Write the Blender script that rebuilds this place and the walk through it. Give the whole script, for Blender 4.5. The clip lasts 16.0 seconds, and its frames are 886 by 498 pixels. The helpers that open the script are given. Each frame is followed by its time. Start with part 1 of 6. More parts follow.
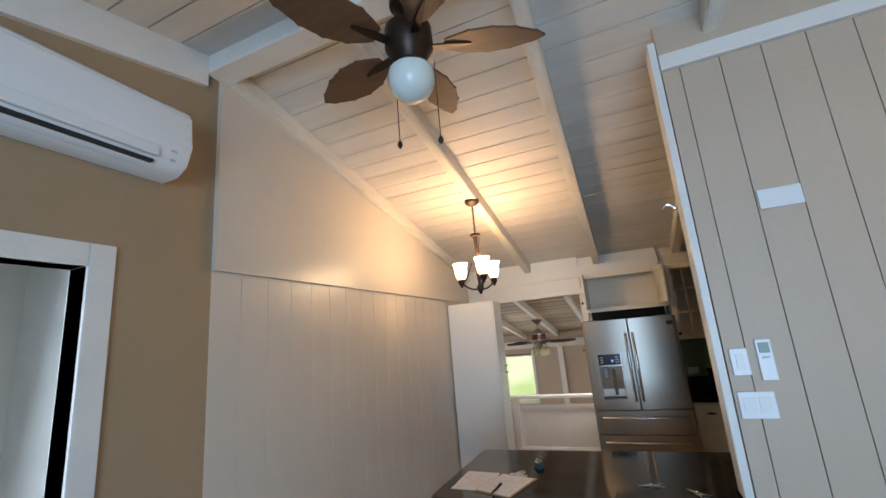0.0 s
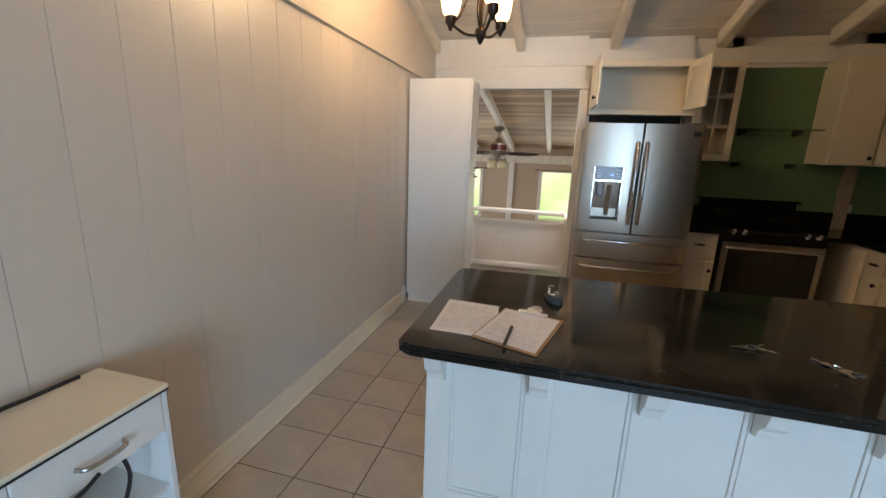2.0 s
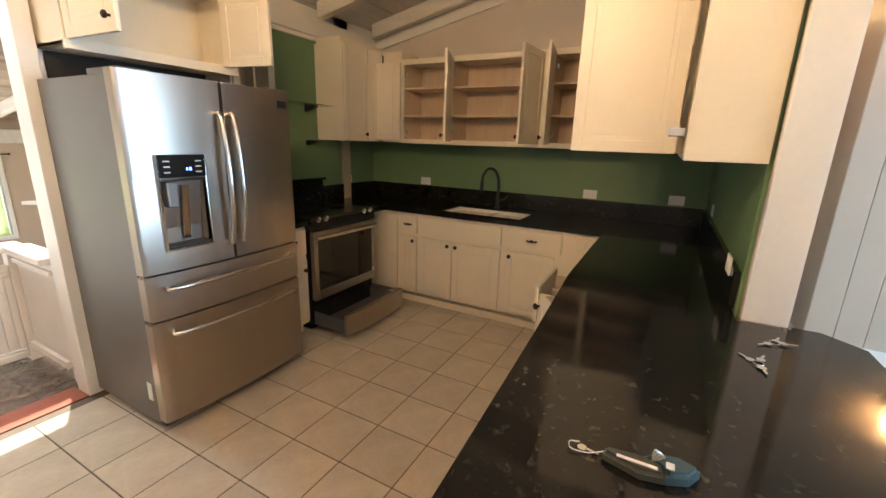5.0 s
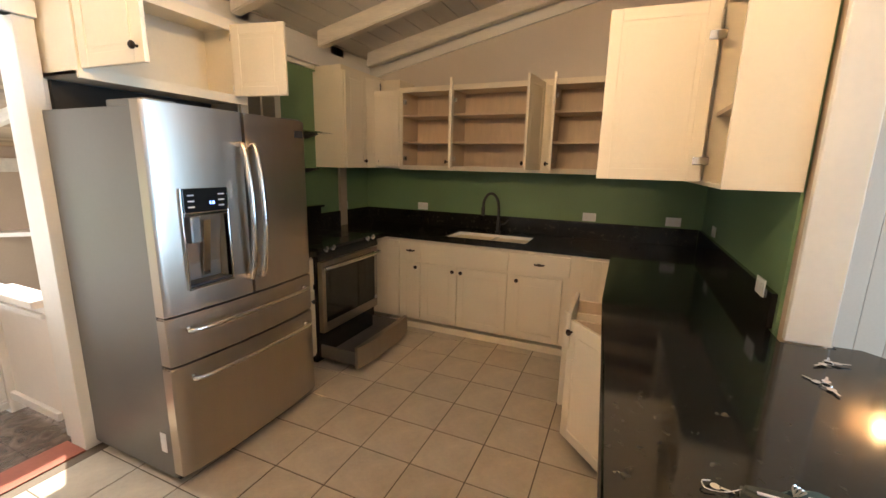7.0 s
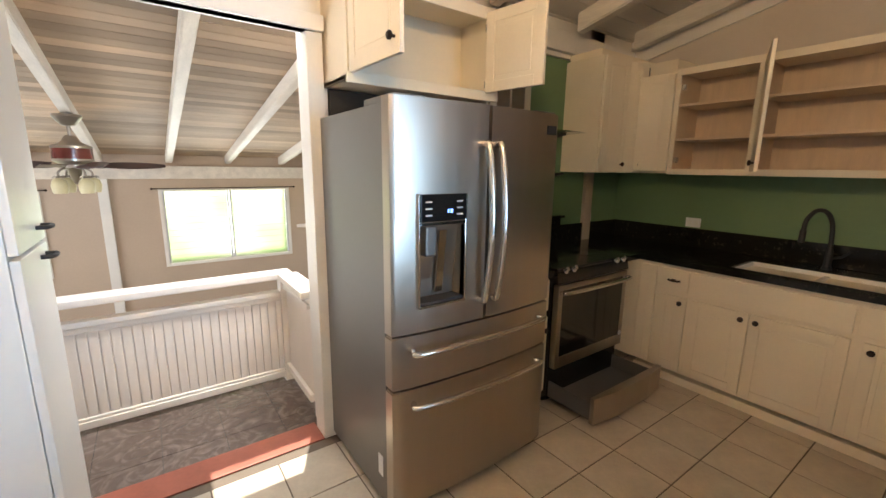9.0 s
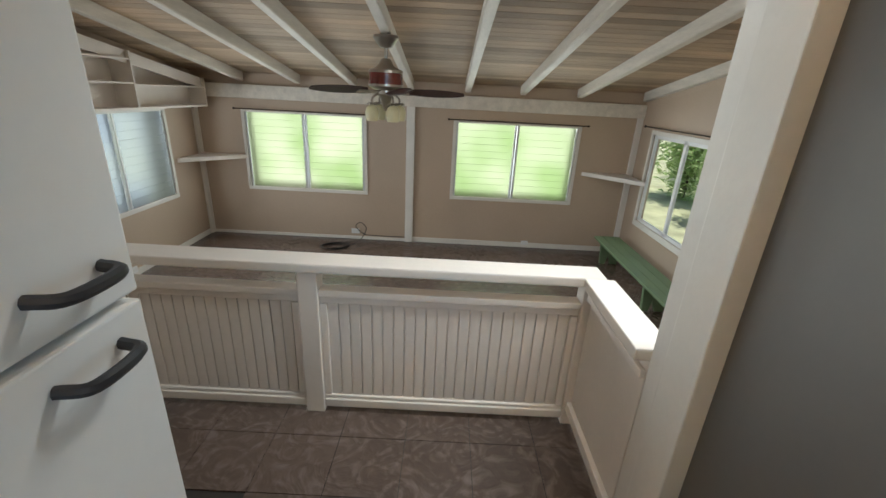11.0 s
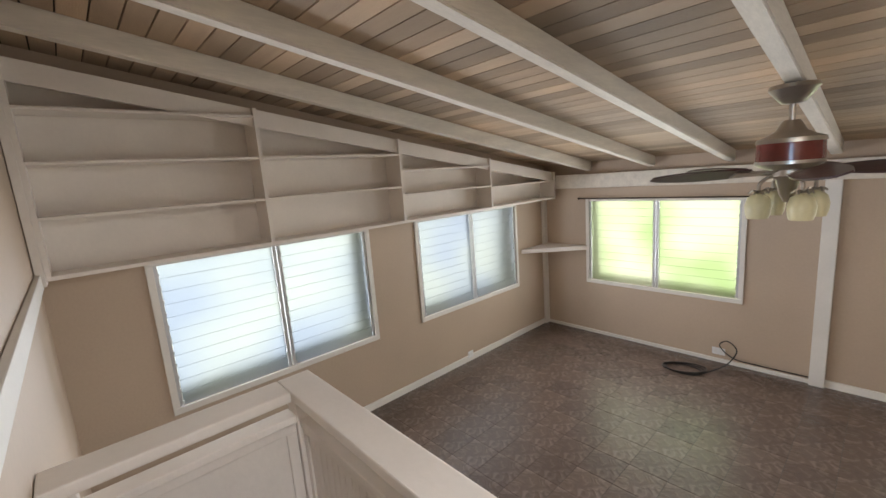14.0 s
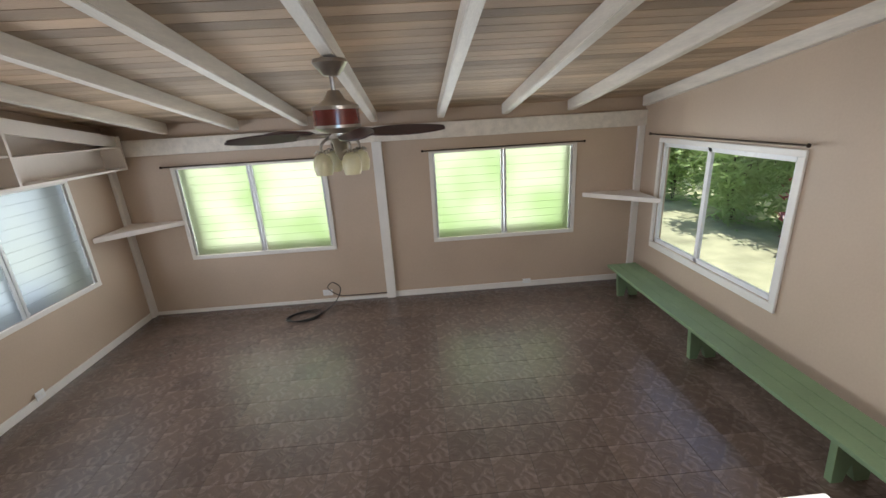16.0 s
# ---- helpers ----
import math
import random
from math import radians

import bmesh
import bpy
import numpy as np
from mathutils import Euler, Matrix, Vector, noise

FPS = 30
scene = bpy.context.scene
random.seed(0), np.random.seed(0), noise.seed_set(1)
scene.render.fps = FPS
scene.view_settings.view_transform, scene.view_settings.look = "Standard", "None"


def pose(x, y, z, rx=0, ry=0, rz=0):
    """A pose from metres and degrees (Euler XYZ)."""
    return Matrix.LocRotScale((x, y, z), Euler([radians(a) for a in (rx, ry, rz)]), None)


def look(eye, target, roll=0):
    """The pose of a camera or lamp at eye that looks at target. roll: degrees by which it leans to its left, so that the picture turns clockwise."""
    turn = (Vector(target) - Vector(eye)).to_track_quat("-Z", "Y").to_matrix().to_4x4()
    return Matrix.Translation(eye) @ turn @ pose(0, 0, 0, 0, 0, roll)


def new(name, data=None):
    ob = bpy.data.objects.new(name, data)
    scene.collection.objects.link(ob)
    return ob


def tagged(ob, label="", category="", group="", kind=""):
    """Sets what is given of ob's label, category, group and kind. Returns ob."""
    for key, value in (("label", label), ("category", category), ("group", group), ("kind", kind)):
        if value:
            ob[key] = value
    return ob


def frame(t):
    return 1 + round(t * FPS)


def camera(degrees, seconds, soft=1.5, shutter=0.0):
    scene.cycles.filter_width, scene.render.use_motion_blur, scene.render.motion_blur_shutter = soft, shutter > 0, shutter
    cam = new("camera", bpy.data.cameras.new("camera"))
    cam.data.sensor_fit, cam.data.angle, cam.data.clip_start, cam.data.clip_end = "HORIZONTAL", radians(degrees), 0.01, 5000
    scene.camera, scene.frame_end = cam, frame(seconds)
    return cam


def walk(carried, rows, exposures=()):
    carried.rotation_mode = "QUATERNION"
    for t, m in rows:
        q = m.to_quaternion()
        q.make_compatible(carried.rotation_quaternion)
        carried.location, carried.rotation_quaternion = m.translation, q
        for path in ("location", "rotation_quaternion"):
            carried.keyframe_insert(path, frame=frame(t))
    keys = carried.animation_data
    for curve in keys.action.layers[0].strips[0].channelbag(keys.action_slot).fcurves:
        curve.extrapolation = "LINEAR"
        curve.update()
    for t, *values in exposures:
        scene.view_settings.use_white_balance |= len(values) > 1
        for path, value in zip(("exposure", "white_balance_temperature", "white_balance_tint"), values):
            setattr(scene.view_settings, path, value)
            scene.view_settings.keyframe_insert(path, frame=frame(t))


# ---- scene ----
EXPOSURES = [(0, 0.0, 6600, 10), (1, -0.15, 6500, 10), (1.8, 0.15, 6800, 10), (2.5, 0.45, 7100, 10), (3.5, 1.1, 7400, 10), (4.2, 1.25, 6300, 8), (5, 1.4, 6700, 9), (8.5, 1.35, 6700, 9), (9.2, 1.05, 6400, 8), (11.3, -0.1, 6200, 2), (12, -0.1, 6300, 4), (13, 0.1, 6400, 8), (14, 0.3, 6500, 10), (15, 0.22, 6200, 10), (16, 0.18, 6100, 9)]
cam = camera(94.3, 16.0)
PATH = [
    (0, (2.051, 0.294, 1.713), (1.290, 2.093, 2.144), -4.8),
    (0.5, (1.949, 0.480, 1.632), (1.349, 2.387, 1.706), -3.4),
    (1, (1.740, 0.750, 1.587), (1.335, 2.693, 1.338), -2.2),
    (1.5, (1.566, 1.039, 1.497), (1.130, 2.951, 1.106), 0.6),
    (2, (1.379, 1.336, 1.491), (0.883, 3.218, 1.032), 2.1),
    (2.5, (1.084, 1.587, 1.481), (0.585, 3.421, 0.858), 1.7),
    (3, (0.942, 1.941, 1.426), (0.781, 3.798, 0.700), -0.5),
    (3.5, (0.864, 2.285, 1.449), (1.337, 4.091, 0.731), 3.0),
    (4, (0.714, 2.587, 1.487), (1.947, 4.050, 0.904), 5.3),
    (4.3, (0.674, 2.729, 1.484), (2.132, 3.948, 0.863), 4.5),
    (4.5, (0.684, 2.842, 1.487), (2.207, 3.988, 0.884), 1.7),
    (5, (0.638, 3.072, 1.516), (2.347, 3.981, 1.012), 1.8),
    (5.2, (0.594, 3.136, 1.512), (2.369, 3.964, 1.109), 1.3),
    (7.5, (0.519, 3.395, 1.553), (2.314, 4.177, 1.149), 1.3),
    (8, (0.518, 3.445, 1.535), (2.256, 4.338, 1.110), 0.9),
    (8.5, (0.690, 3.585, 1.517), (2.218, 4.809, 1.109), -0.3),
    (8.7, (0.786, 3.657, 1.515), (2.177, 5.041, 1.132), -0.1),
    (9, (0.863, 3.802, 1.519), (2.002, 5.400, 1.133), 0.7),
    (11.3, (0.926, 5.298, 1.505), (0.608, 7.139, 0.790), 0.9),
    (11.5, (0.954, 5.469, 1.527), (0.375, 7.258, 0.846), -0.7),
    (12, (0.864, 5.806, 1.494), (-0.276, 7.298, 0.804), -3.0),
    (12.3, (0.823, 5.936, 1.507), (-0.519, 7.225, 0.774), -3.5),
    (12.5, (0.738, 5.988, 1.512), (-0.647, 7.229, 0.774), -3.5),
    (13, (0.614, 6.091, 1.521), (-0.846, 7.273, 0.835), -4.3),
    (13.5, (0.657, 6.112, 1.601), (-0.900, 7.229, 1.029), -5.1),
    (14, (0.720, 6.111, 1.617), (-0.745, 7.428, 1.271), -4.3),
    (14.5, (0.755, 6.139, 1.612), (-0.400, 7.737, 1.275), -4.4),
    (15, (0.789, 6.146, 1.598), (0.018, 7.944, 1.180), -4.5),
    (15.5, (0.809, 6.185, 1.597), (0.474, 8.088, 1.078), -3.9),
    (16, (0.824, 6.196, 1.590), (0.917, 8.094, 0.969), -3.4),
]
walk(cam, [(t, look(eye, target, roll)) for t, eye, target, roll in PATH], EXPOSURES)

# ---- world and light ----
SUN_TO = Vector((0.10, 0.21, 1.0)).normalized()
world = bpy.data.worlds.new("world")
scene.world = world
world.use_nodes = True
wn = world.node_tree.nodes
sky = wn.new("ShaderNodeTexSky")
sky.sky_type, sky.sun_disc = "NISHITA", False
sky.sun_elevation = math.asin(SUN_TO.z)
sky.sun_rotation = math.atan2(SUN_TO.x, SUN_TO.y)
world.node_tree.links.new(sky.outputs[0], wn["Background"].inputs[0])
wn["Background"].inputs[1].default_value = 0.15


def sun_lamp():
    d = bpy.data.lights.new("sun", "SUN")
    d.energy, d.angle, d.color = 5.0, radians(0.5), (1.0, 0.95, 0.86)
    ob = new("sun", d)
    ob.matrix_world = look(SUN_TO * 20, (0, 0, 0))


def area_lamp(name, eye, target, w, h, watts, color):
    d = bpy.data.lights.new(name, "AREA")
    d.shape, d.size, d.size_y, d.energy, d.color = "RECTANGLE", w, h, watts, color
    ob = new(name, d)
    ob.matrix_world = look(eye, target)


def bulb_lamp(name, at, watts, color, radius):
    d = bpy.data.lights.new(name, "POINT")
    d.energy, d.color, d.shadow_soft_size = watts, color, radius
    new(name, d).location = at


sun_lamp()
# daylight in the openings of the living room, behind the walk
area_lamp("window_daylight_south", (3.1, -2.94, 1.35), (2.8, 3, 0.8), 2.6, 2.0, 195, (0.40, 0.655, 1.0))
area_lamp("door_daylight_west", (-1.5, 0.6, 1.5), (0, 0.8, 1.2), 1.2, 1.6, 26, (0.72, 0.85, 1.0))
# daylight just outside the frosted louvre panes and the garden window
DAY = (1.0, 1.0, 0.93)
area_lamp("window_daylight_a", (-3.45, 7.48, 0.51), (0, 7.48, 0.3), 1.9, 1.2, 60, (0.90, 0.93, 1.0))
area_lamp("window_daylight_b", (-3.45, 10.08, 0.51), (0, 10.08, 0.3), 1.9, 1.2, 54, (0.92, 0.94, 1.0))
area_lamp("window_daylight_c", (-1.39, 12.17, 0.51), (-1.39, 9, 0.3), 1.95, 1.2, 52, (0.96, 0.97, 1.0))
area_lamp("window_daylight_d", (1.99, 12.17, 0.51), (1.99, 9, 0.3), 1.95, 1.2, 54, (0.96, 0.97, 1.0))
# added fill lamp that lifts the landing and rail, under a made-up roof opening
area_lamp("landing_fill", (2.0, 6.36, 2.56), (1.75, 6.36, 0), 0.22, 1.5, 55, (0.93, 0.96, 1.0))


# ---- materials ----
def mat(name, color, rough=0.5, metal=0.0, var=0.12, scale=3.0, fine=60.0, bump=0.1, stretch=(1, 1, 1), coat=0.0, spec=0.5):
    m = bpy.data.materials.new(name)
    m.use_nodes = True
    n, l = m.node_tree.nodes, m.node_tree.links
    b = n["Principled BSDF"]
    b.inputs["Metallic"].default_value = metal
    b.inputs["Coat Weight"].default_value = coat
    b.inputs["Specular IOR Level"].default_value = spec
    tc = n.new("ShaderNodeTexCoord")
    mp = n.new("ShaderNodeMapping")
    mp.inputs["Scale"].default_value = stretch
    l.new(tc.outputs["Object"], mp.inputs[0])
    big, small = n.new("ShaderNodeTexNoise"), n.new("ShaderNodeTexNoise")
    big.inputs["Scale"].default_value, big.inputs["Detail"].default_value = scale, 4
    small.inputs["Scale"].default_value, small.inputs["Detail"].default_value = fine, 3
    l.new(mp.outputs[0], big.inputs[0])
    l.new(mp.outputs[0], small.inputs[0])
    add = n.new("ShaderNodeMath")
    add.operation = "MULTIPLY_ADD"
    add.inputs[1].default_value = 0.35
    l.new(small.outputs[0], add.inputs[0])
    l.new(big.outputs[0], add.inputs[2])
    ramp = n.new("ShaderNodeValToRGB")
    ramp.color_ramp.elements[0].position, ramp.color_ramp.elements[1].position = 0.42, 0.92
    lo = [c * (1 - var) for c in color]
    hi = [min(1, c * (1 + var)) for c in color]
    ramp.color_ramp.elements[0].color = (*lo, 1)
    ramp.color_ramp.elements[1].color = (*hi, 1)
    l.new(add.outputs[0], ramp.inputs[0])
    l.new(ramp.outputs[0], b.inputs["Base Color"])
    mr = n.new("ShaderNodeMapRange")
    mr.inputs[3].default_value, mr.inputs[4].default_value = max(0.02, rough - 0.08), min(1, rough + 0.08)
    l.new(big.outputs[0], mr.inputs[0])
    l.new(mr.outputs[0], b.inputs["Roughness"])
    bp = n.new("ShaderNodeBump")
    bp.inputs["Strength"].default_value, bp.inputs["Distance"].default_value = bump, 0.01
    l.new(small.outputs[0], bp.inputs["Height"])
    l.new(bp.outputs[0], b.inputs["Normal"])
    return m


def vary_by_object(m, amount=0.12):
    """Each piece a little lighter or darker than the next."""
    n, l = m.node_tree.nodes, m.node_tree.links
    b = n["Principled BSDF"]
    link = b.inputs["Base Color"].links[0]
    info, mr, hs = n.new("ShaderNodeObjectInfo"), n.new("ShaderNodeMapRange"), n.new("ShaderNodeHueSaturation")
    mr.inputs[3].default_value, mr.inputs[4].default_value = 1 - amount, 1 + amount
    l.new(info.outputs["Random"], mr.inputs[0])
    l.new(mr.outputs[0], hs.inputs["Value"])
    l.new(link.from_socket, hs.inputs["Color"])
    l.new(hs.outputs[0], b.inputs["Base Color"])
    return m


def board_wood(name, c0, c1, width, rough=0.75, spread=0.33):
    """Boards that run along x, each its own shade, with long grain, knots and grey stain."""
    m = mat(name, c0, rough, bump=0.25, scale=1.2, fine=30, stretch=(0.6, 9, 9))
    n, l = m.node_tree.nodes, m.node_tree.links
    b = n["Principled BSDF"]
    tc, sep, div, fl, wn_, mix, hs, mr = (n.new(k) for k in (
        "ShaderNodeTexCoord", "ShaderNodeSeparateXYZ", "ShaderNodeMath", "ShaderNodeMath",
        "ShaderNodeTexWhiteNoise", "ShaderNodeMix", "ShaderNodeHueSaturation", "ShaderNodeMapRange"))
    div.operation, div.inputs[1].default_value = "DIVIDE", width
    fl.operation = "FLOOR"
    wn_.noise_dimensions = "1D"
    l.new(tc.outputs["Object"], sep.inputs[0])
    l.new(sep.outputs[1], div.inputs[0])
    l.new(div.outputs[0], fl.inputs[0])
    l.new(fl.outputs[0], wn_.inputs["W"])
    stain = n.new("ShaderNodeTexNoise")
    stain.inputs["Scale"].default_value, stain.inputs["Detail"].default_value = 0.9, 5
    l.new(tc.outputs["Object"], stain.inputs[0])
    mr.inputs[1].default_value, mr.inputs[2].default_value = 0.35, 0.7
    l.new(stain.outputs[0], mr.inputs[0])
    mix.data_type = "RGBA"
    l.new(mr.outputs[0], mix.inputs[0])
    l.new(b.inputs["Base Color"].links[0].from_socket, mix.inputs[6])
    mix.inputs[7].default_value = (*c1, 1)
    val = n.new("ShaderNodeMapRange")
    val.inputs[3].default_value, val.inputs[4].default_value = 1 - spread, 1 + spread
    l.new(wn_.outputs["Value"], val.inputs[0])
    l.new(val.outputs[0], hs.inputs["Value"])
    l.new(mix.outputs[2], hs.inputs["Color"])
    l.new(hs.outputs[0], b.inputs["Base Color"])
    return m


def speckled(name, base, fleck, rough, scale, lo, hi, coat=0.0, second=None):
    """Stone with flecks of another colour."""
    m = mat(name, base, rough, bump=0.0, scale=8, fine=90, coat=coat, spec=0.35)
    n, l = m.node_tree.nodes, m.node_tree.links
    b = n["Principled BSDF"]
    tc, v, mr, mix = n.new("ShaderNodeTexCoord"), n.new("ShaderNodeTexNoise"), n.new("ShaderNodeMapRange"), n.new("ShaderNodeMix")
    v.inputs["Scale"].default_value, v.inputs["Detail"].default_value, v.inputs["Roughness"].default_value = scale, 5, 0.6
    l.new(tc.outputs["Object"], v.inputs[0])
    mr.inputs[1].default_value, mr.inputs[2].default_value = lo, hi
    l.new(v.outputs[0], mr.inputs[0])
    mix.data_type = "RGBA"
    l.new(mr.outputs[0], mix.inputs[0])
    l.new(b.inputs["Base Color"].links[0].from_socket, mix.inputs[6])
    mix.inputs[7].default_value = (*fleck, 1)
    l.new(mix.outputs[2], b.inputs["Base Color"])
    return m


def swirled(name, base, light, rough):
    """Embossed vinyl with curling light marks."""
    m = mat(name, base, rough, bump=0.0, var=0.3, scale=1.2, fine=25)
    n, l = m.node_tree.nodes, m.node_tree.links
    b = n["Principled BSDF"]
    b.inputs["Specular IOR Level"].default_value = 0.9
    tc, w, mr, mix, bp = (n.new(k) for k in ("ShaderNodeTexCoord", "ShaderNodeTexNoise", "ShaderNodeMapRange", "ShaderNodeMix", "ShaderNodeBump"))
    w.inputs["Scale"].default_value, w.inputs["Detail"].default_value = 6.5, 3
    w.inputs["Distortion"].default_value = 3.2
    l.new(tc.outputs["Object"], w.inputs[0])
    mr.inputs[1].default_value, mr.inputs[2].default_value = 0.47, 0.76
    mr.inputs[4].default_value = 0.75
    l.new(w.outputs[0], mr.inputs[0])
    mix.data_type = "RGBA"
    l.new(mr.outputs[0], mix.inputs[0])
    l.new(b.inputs["Base Color"].links[0].from_socket, mix.inputs[6])
    mix.inputs[7].default_value = (*light, 1)
    l.new(mix.outputs[2], b.inputs["Base Color"])
    bp.inputs["Strength"].default_value, bp.inputs["Distance"].default_value = 0.85, 0.007
    l.new(w.outputs[0], bp.inputs["Height"])
    l.new(bp.outputs[0], b.inputs["Normal"])
    return m


def glass(name, rough, color=(1, 1, 1), ior=1.3):
    m = bpy.data.materials.new(name)
    m.use_nodes = True
    b = m.node_tree.nodes["Principled BSDF"]
    b.inputs["Base Color"].default_value = (*color, 1)
    b.inputs["Transmission Weight"].default_value = 1
    b.inputs["Roughness"].default_value = rough
    b.inputs["IOR"].default_value = ior
    return m


def glow(name, color, strength):
    m = bpy.data.materials.new(name)
    m.use_nodes = True
    b = m.node_tree.nodes["Principled BSDF"]
    b.inputs["Base Color"].default_value = (*color, 1)
    b.inputs["Emission Color"].default_value = (*color, 1)
    b.inputs["Emission Strength"].default_value = strength
    return m


CREAM = mat("cream_wall_paint", (0.62, 0.55, 0.47), 0.34, var=0.04, scale=1.5, fine=40, bump=0.06)
TAN = mat("tan_wall_paint", (0.54, 0.42, 0.315), 0.5, var=0.06, scale=1.4, fine=50, bump=0.1)
BROWN = mat("light_brown_wall_paint", (0.36, 0.255, 0.155), 0.5, var=0.06, scale=1.4, fine=50, bump=0.1)
SUNWALL = mat("beige_wall_paint", (0.49, 0.385, 0.29), 0.55, var=0.07, scale=1.1, fine=45, bump=0.12)
GREEN = mat("green_wall_paint", (0.155, 0.255, 0.125), 0.5, var=0.06, scale=2, fine=50, bump=0.1)
TRIM = mat("white_trim_paint", (0.76, 0.73, 0.68), 0.4, var=0.05, scale=3, fine=40, bump=0.08)
RAILP = mat("rail_cream_paint", (0.80, 0.735, 0.67), 0.42, var=0.05, scale=3, fine=40, bump=0.1)
CAB = mat("cabinet_cream_paint", (0.79, 0.705, 0.555), 0.38, var=0.04, scale=3, fine=60, bump=0.05)
CABIN = mat("cabinet_inside_maple", (0.66, 0.51, 0.36), 0.45, var=0.08, scale=4, fine=40, bump=0.05, stretch=(1, 6, 1))
WHITE = mat("white_laminate", (0.78, 0.77, 0.74), 0.35, var=0.03, bump=0.03)
PLASTIC = mat("white_plastic", (0.80, 0.80, 0.80), 0.3, var=0.02, bump=0.0)
KCEIL = board_wood("white_painted_boards", (0.70, 0.66, 0.60), (0.62, 0.58, 0.53), 0.18, 0.6, 0.06)
SCEIL = board_wood("grey_washed_boards", (0.50, 0.36, 0.235), (0.31, 0.24, 0.175), 0.125, 0.75)
BEAM = mat("whitewashed_beam", (0.72, 0.67, 0.59), 0.55, var=0.13, scale=2.5, fine=20, bump=0.15, stretch=(5, 0.7, 5))
# near-black of the roof covering, also painted as shade in cabinet gaps
ROOF_AND_SHADE = mat("dark_roof_and_shade", (0.03, 0.025, 0.02), 0.9, var=0.1)
TILE = vary_by_object(mat("sand_ceramic_tile", (0.50, 0.435, 0.345), 0.33, var=0.16, scale=5, fine=45, bump=0.06), 0.06)
GROUT = mat("brown_grout", (0.13, 0.10, 0.075), 0.9, var=0.15, fine=90, bump=0.2)
VINYL = vary_by_object(swirled("brown_swirled_vinyl", (0.105, 0.072, 0.056), (0.215, 0.165, 0.145), 0.22), 0.14)
JOINT = mat("dark_joint", (0.03, 0.025, 0.02), 0.8)
REDWOOD = mat("red_threshold_paint", (0.26, 0.075, 0.045), 0.5, var=0.2, scale=6, fine=50)
GRANITE = speckled("black_granite", (0.012, 0.011, 0.009), (0.065, 0.058, 0.042), 0.09, 34, 0.58, 0.72)
STEEL = mat("brushed_stainless_steel", (0.46, 0.40, 0.335), 0.33, 1.0, var=0.04, scale=1.5, fine=30, bump=0.0, stretch=(8, 8, 0.3))
STEELH = mat("polished_steel", (0.72, 0.70, 0.67), 0.16, 1.0, var=0.03, bump=0.0)
GREYSIDE = mat("grey_metallic_paint", (0.20, 0.19, 0.18), 0.48, 0.6, var=0.04, bump=0.02)
BLACK = mat("black_enamel", (0.012, 0.012, 0.013), 0.18, var=0.1, bump=0.0)
BLACKMAT = mat("black_plastic", (0.02, 0.02, 0.022), 0.5, var=0.1, bump=0.02)
BRONZE = mat("oil_rubbed_bronze", (0.045, 0.030, 0.022), 0.38, 0.8, var=0.2, bump=0.03)
OVENGLASS = mat("dark_oven_glass", (0.008, 0.007, 0.006), 0.06, var=0.1, bump=0.0)
CERAMIC = mat("white_sink_ceramic", (0.82, 0.80, 0.76), 0.12, var=0.02, bump=0.0)


def frosted(name, dark, light, scale, rough=0.5):
    """Frosted glass; soft drifts of two tints paint in the blurred outdoor light."""
    m = glass(name, rough, dark, 1.3)
    n, l = m.node_tree.nodes, m.node_tree.links
    tc, noise, ramp = n.new("ShaderNodeTexCoord"), n.new("ShaderNodeTexNoise"), n.new("ShaderNodeValToRGB")
    noise.inputs["Scale"].default_value, noise.inputs["Detail"].default_value = scale, 1
    ramp.color_ramp.elements[0].position, ramp.color_ramp.elements[1].position = 0.35, 0.65
    ramp.color_ramp.elements[0].color, ramp.color_ramp.elements[1].color = (*dark, 1), (*light, 1)
    l.new(tc.outputs["Object"], noise.inputs[0])
    l.new(noise.outputs[0], ramp.inputs[0])
    l.new(ramp.outputs[0], n["Principled BSDF"].inputs["Base Color"])
    return m


FROST = frosted("frosted_louvre_glass", (0.070, 0.081, 0.092), (0.098, 0.106, 0.094), 1.2)
# the green is garden light painted into the glass colour
FROST_GARDEN = frosted("frosted_glass_garden_light", (0.084, 0.112, 0.046), (0.145, 0.152, 0.100), 1.3)
CLEAR = glass("clear_glass", 0.0, (1, 1, 1), 1.2)
ALU = mat("aluminium_frame", (0.60, 0.61, 0.62), 0.4, 0.6, var=0.06, bump=0.03)
BENCHP = mat("sage_green_paint", (0.165, 0.235, 0.125), 0.5, var=0.12, scale=3, fine=40, bump=0.15)
CHERRY = mat("cherry_red_wood", (0.13, 0.018, 0.012), 0.25, var=0.25, scale=6, fine=40, bump=0.05, coat=0.3)
BLADE = mat("dark_cherry_blade", (0.035, 0.012, 0.012), 0.35, var=0.25, scale=6, fine=40)
LEAFBLADE = mat("brown_leaf_blade", (0.115, 0.052, 0.022), 0.5, var=0.3, scale=5, fine=40, bump=0.2, stretch=(1, 5, 1))
PEWTER = mat("pewter_metal", (0.40, 0.36, 0.31), 0.3, 0.9, var=0.1)
SHADE = glow("lit_frosted_shade", (1.0, 0.66, 0.32), 5.5)
AMBERSHADE = mat("pale_amber_glass", (0.62, 0.55, 0.33), 0.3, var=0.08)
OPAL = mat("opal_glass", (0.72, 0.78, 0.74), 0.2, var=0.02, bump=0.0)
PAPER = mat("white_paper", (0.80, 0.79, 0.80), 0.7, var=0.03, bump=0.03)
INK = mat("grey_ink", (0.58, 0.58, 0.61), 0.8, var=0.1)
HARDBOARD = mat("brown_hardboard", (0.34, 0.19, 0.085), 0.55, var=0.15, fine=120, bump=0.1)
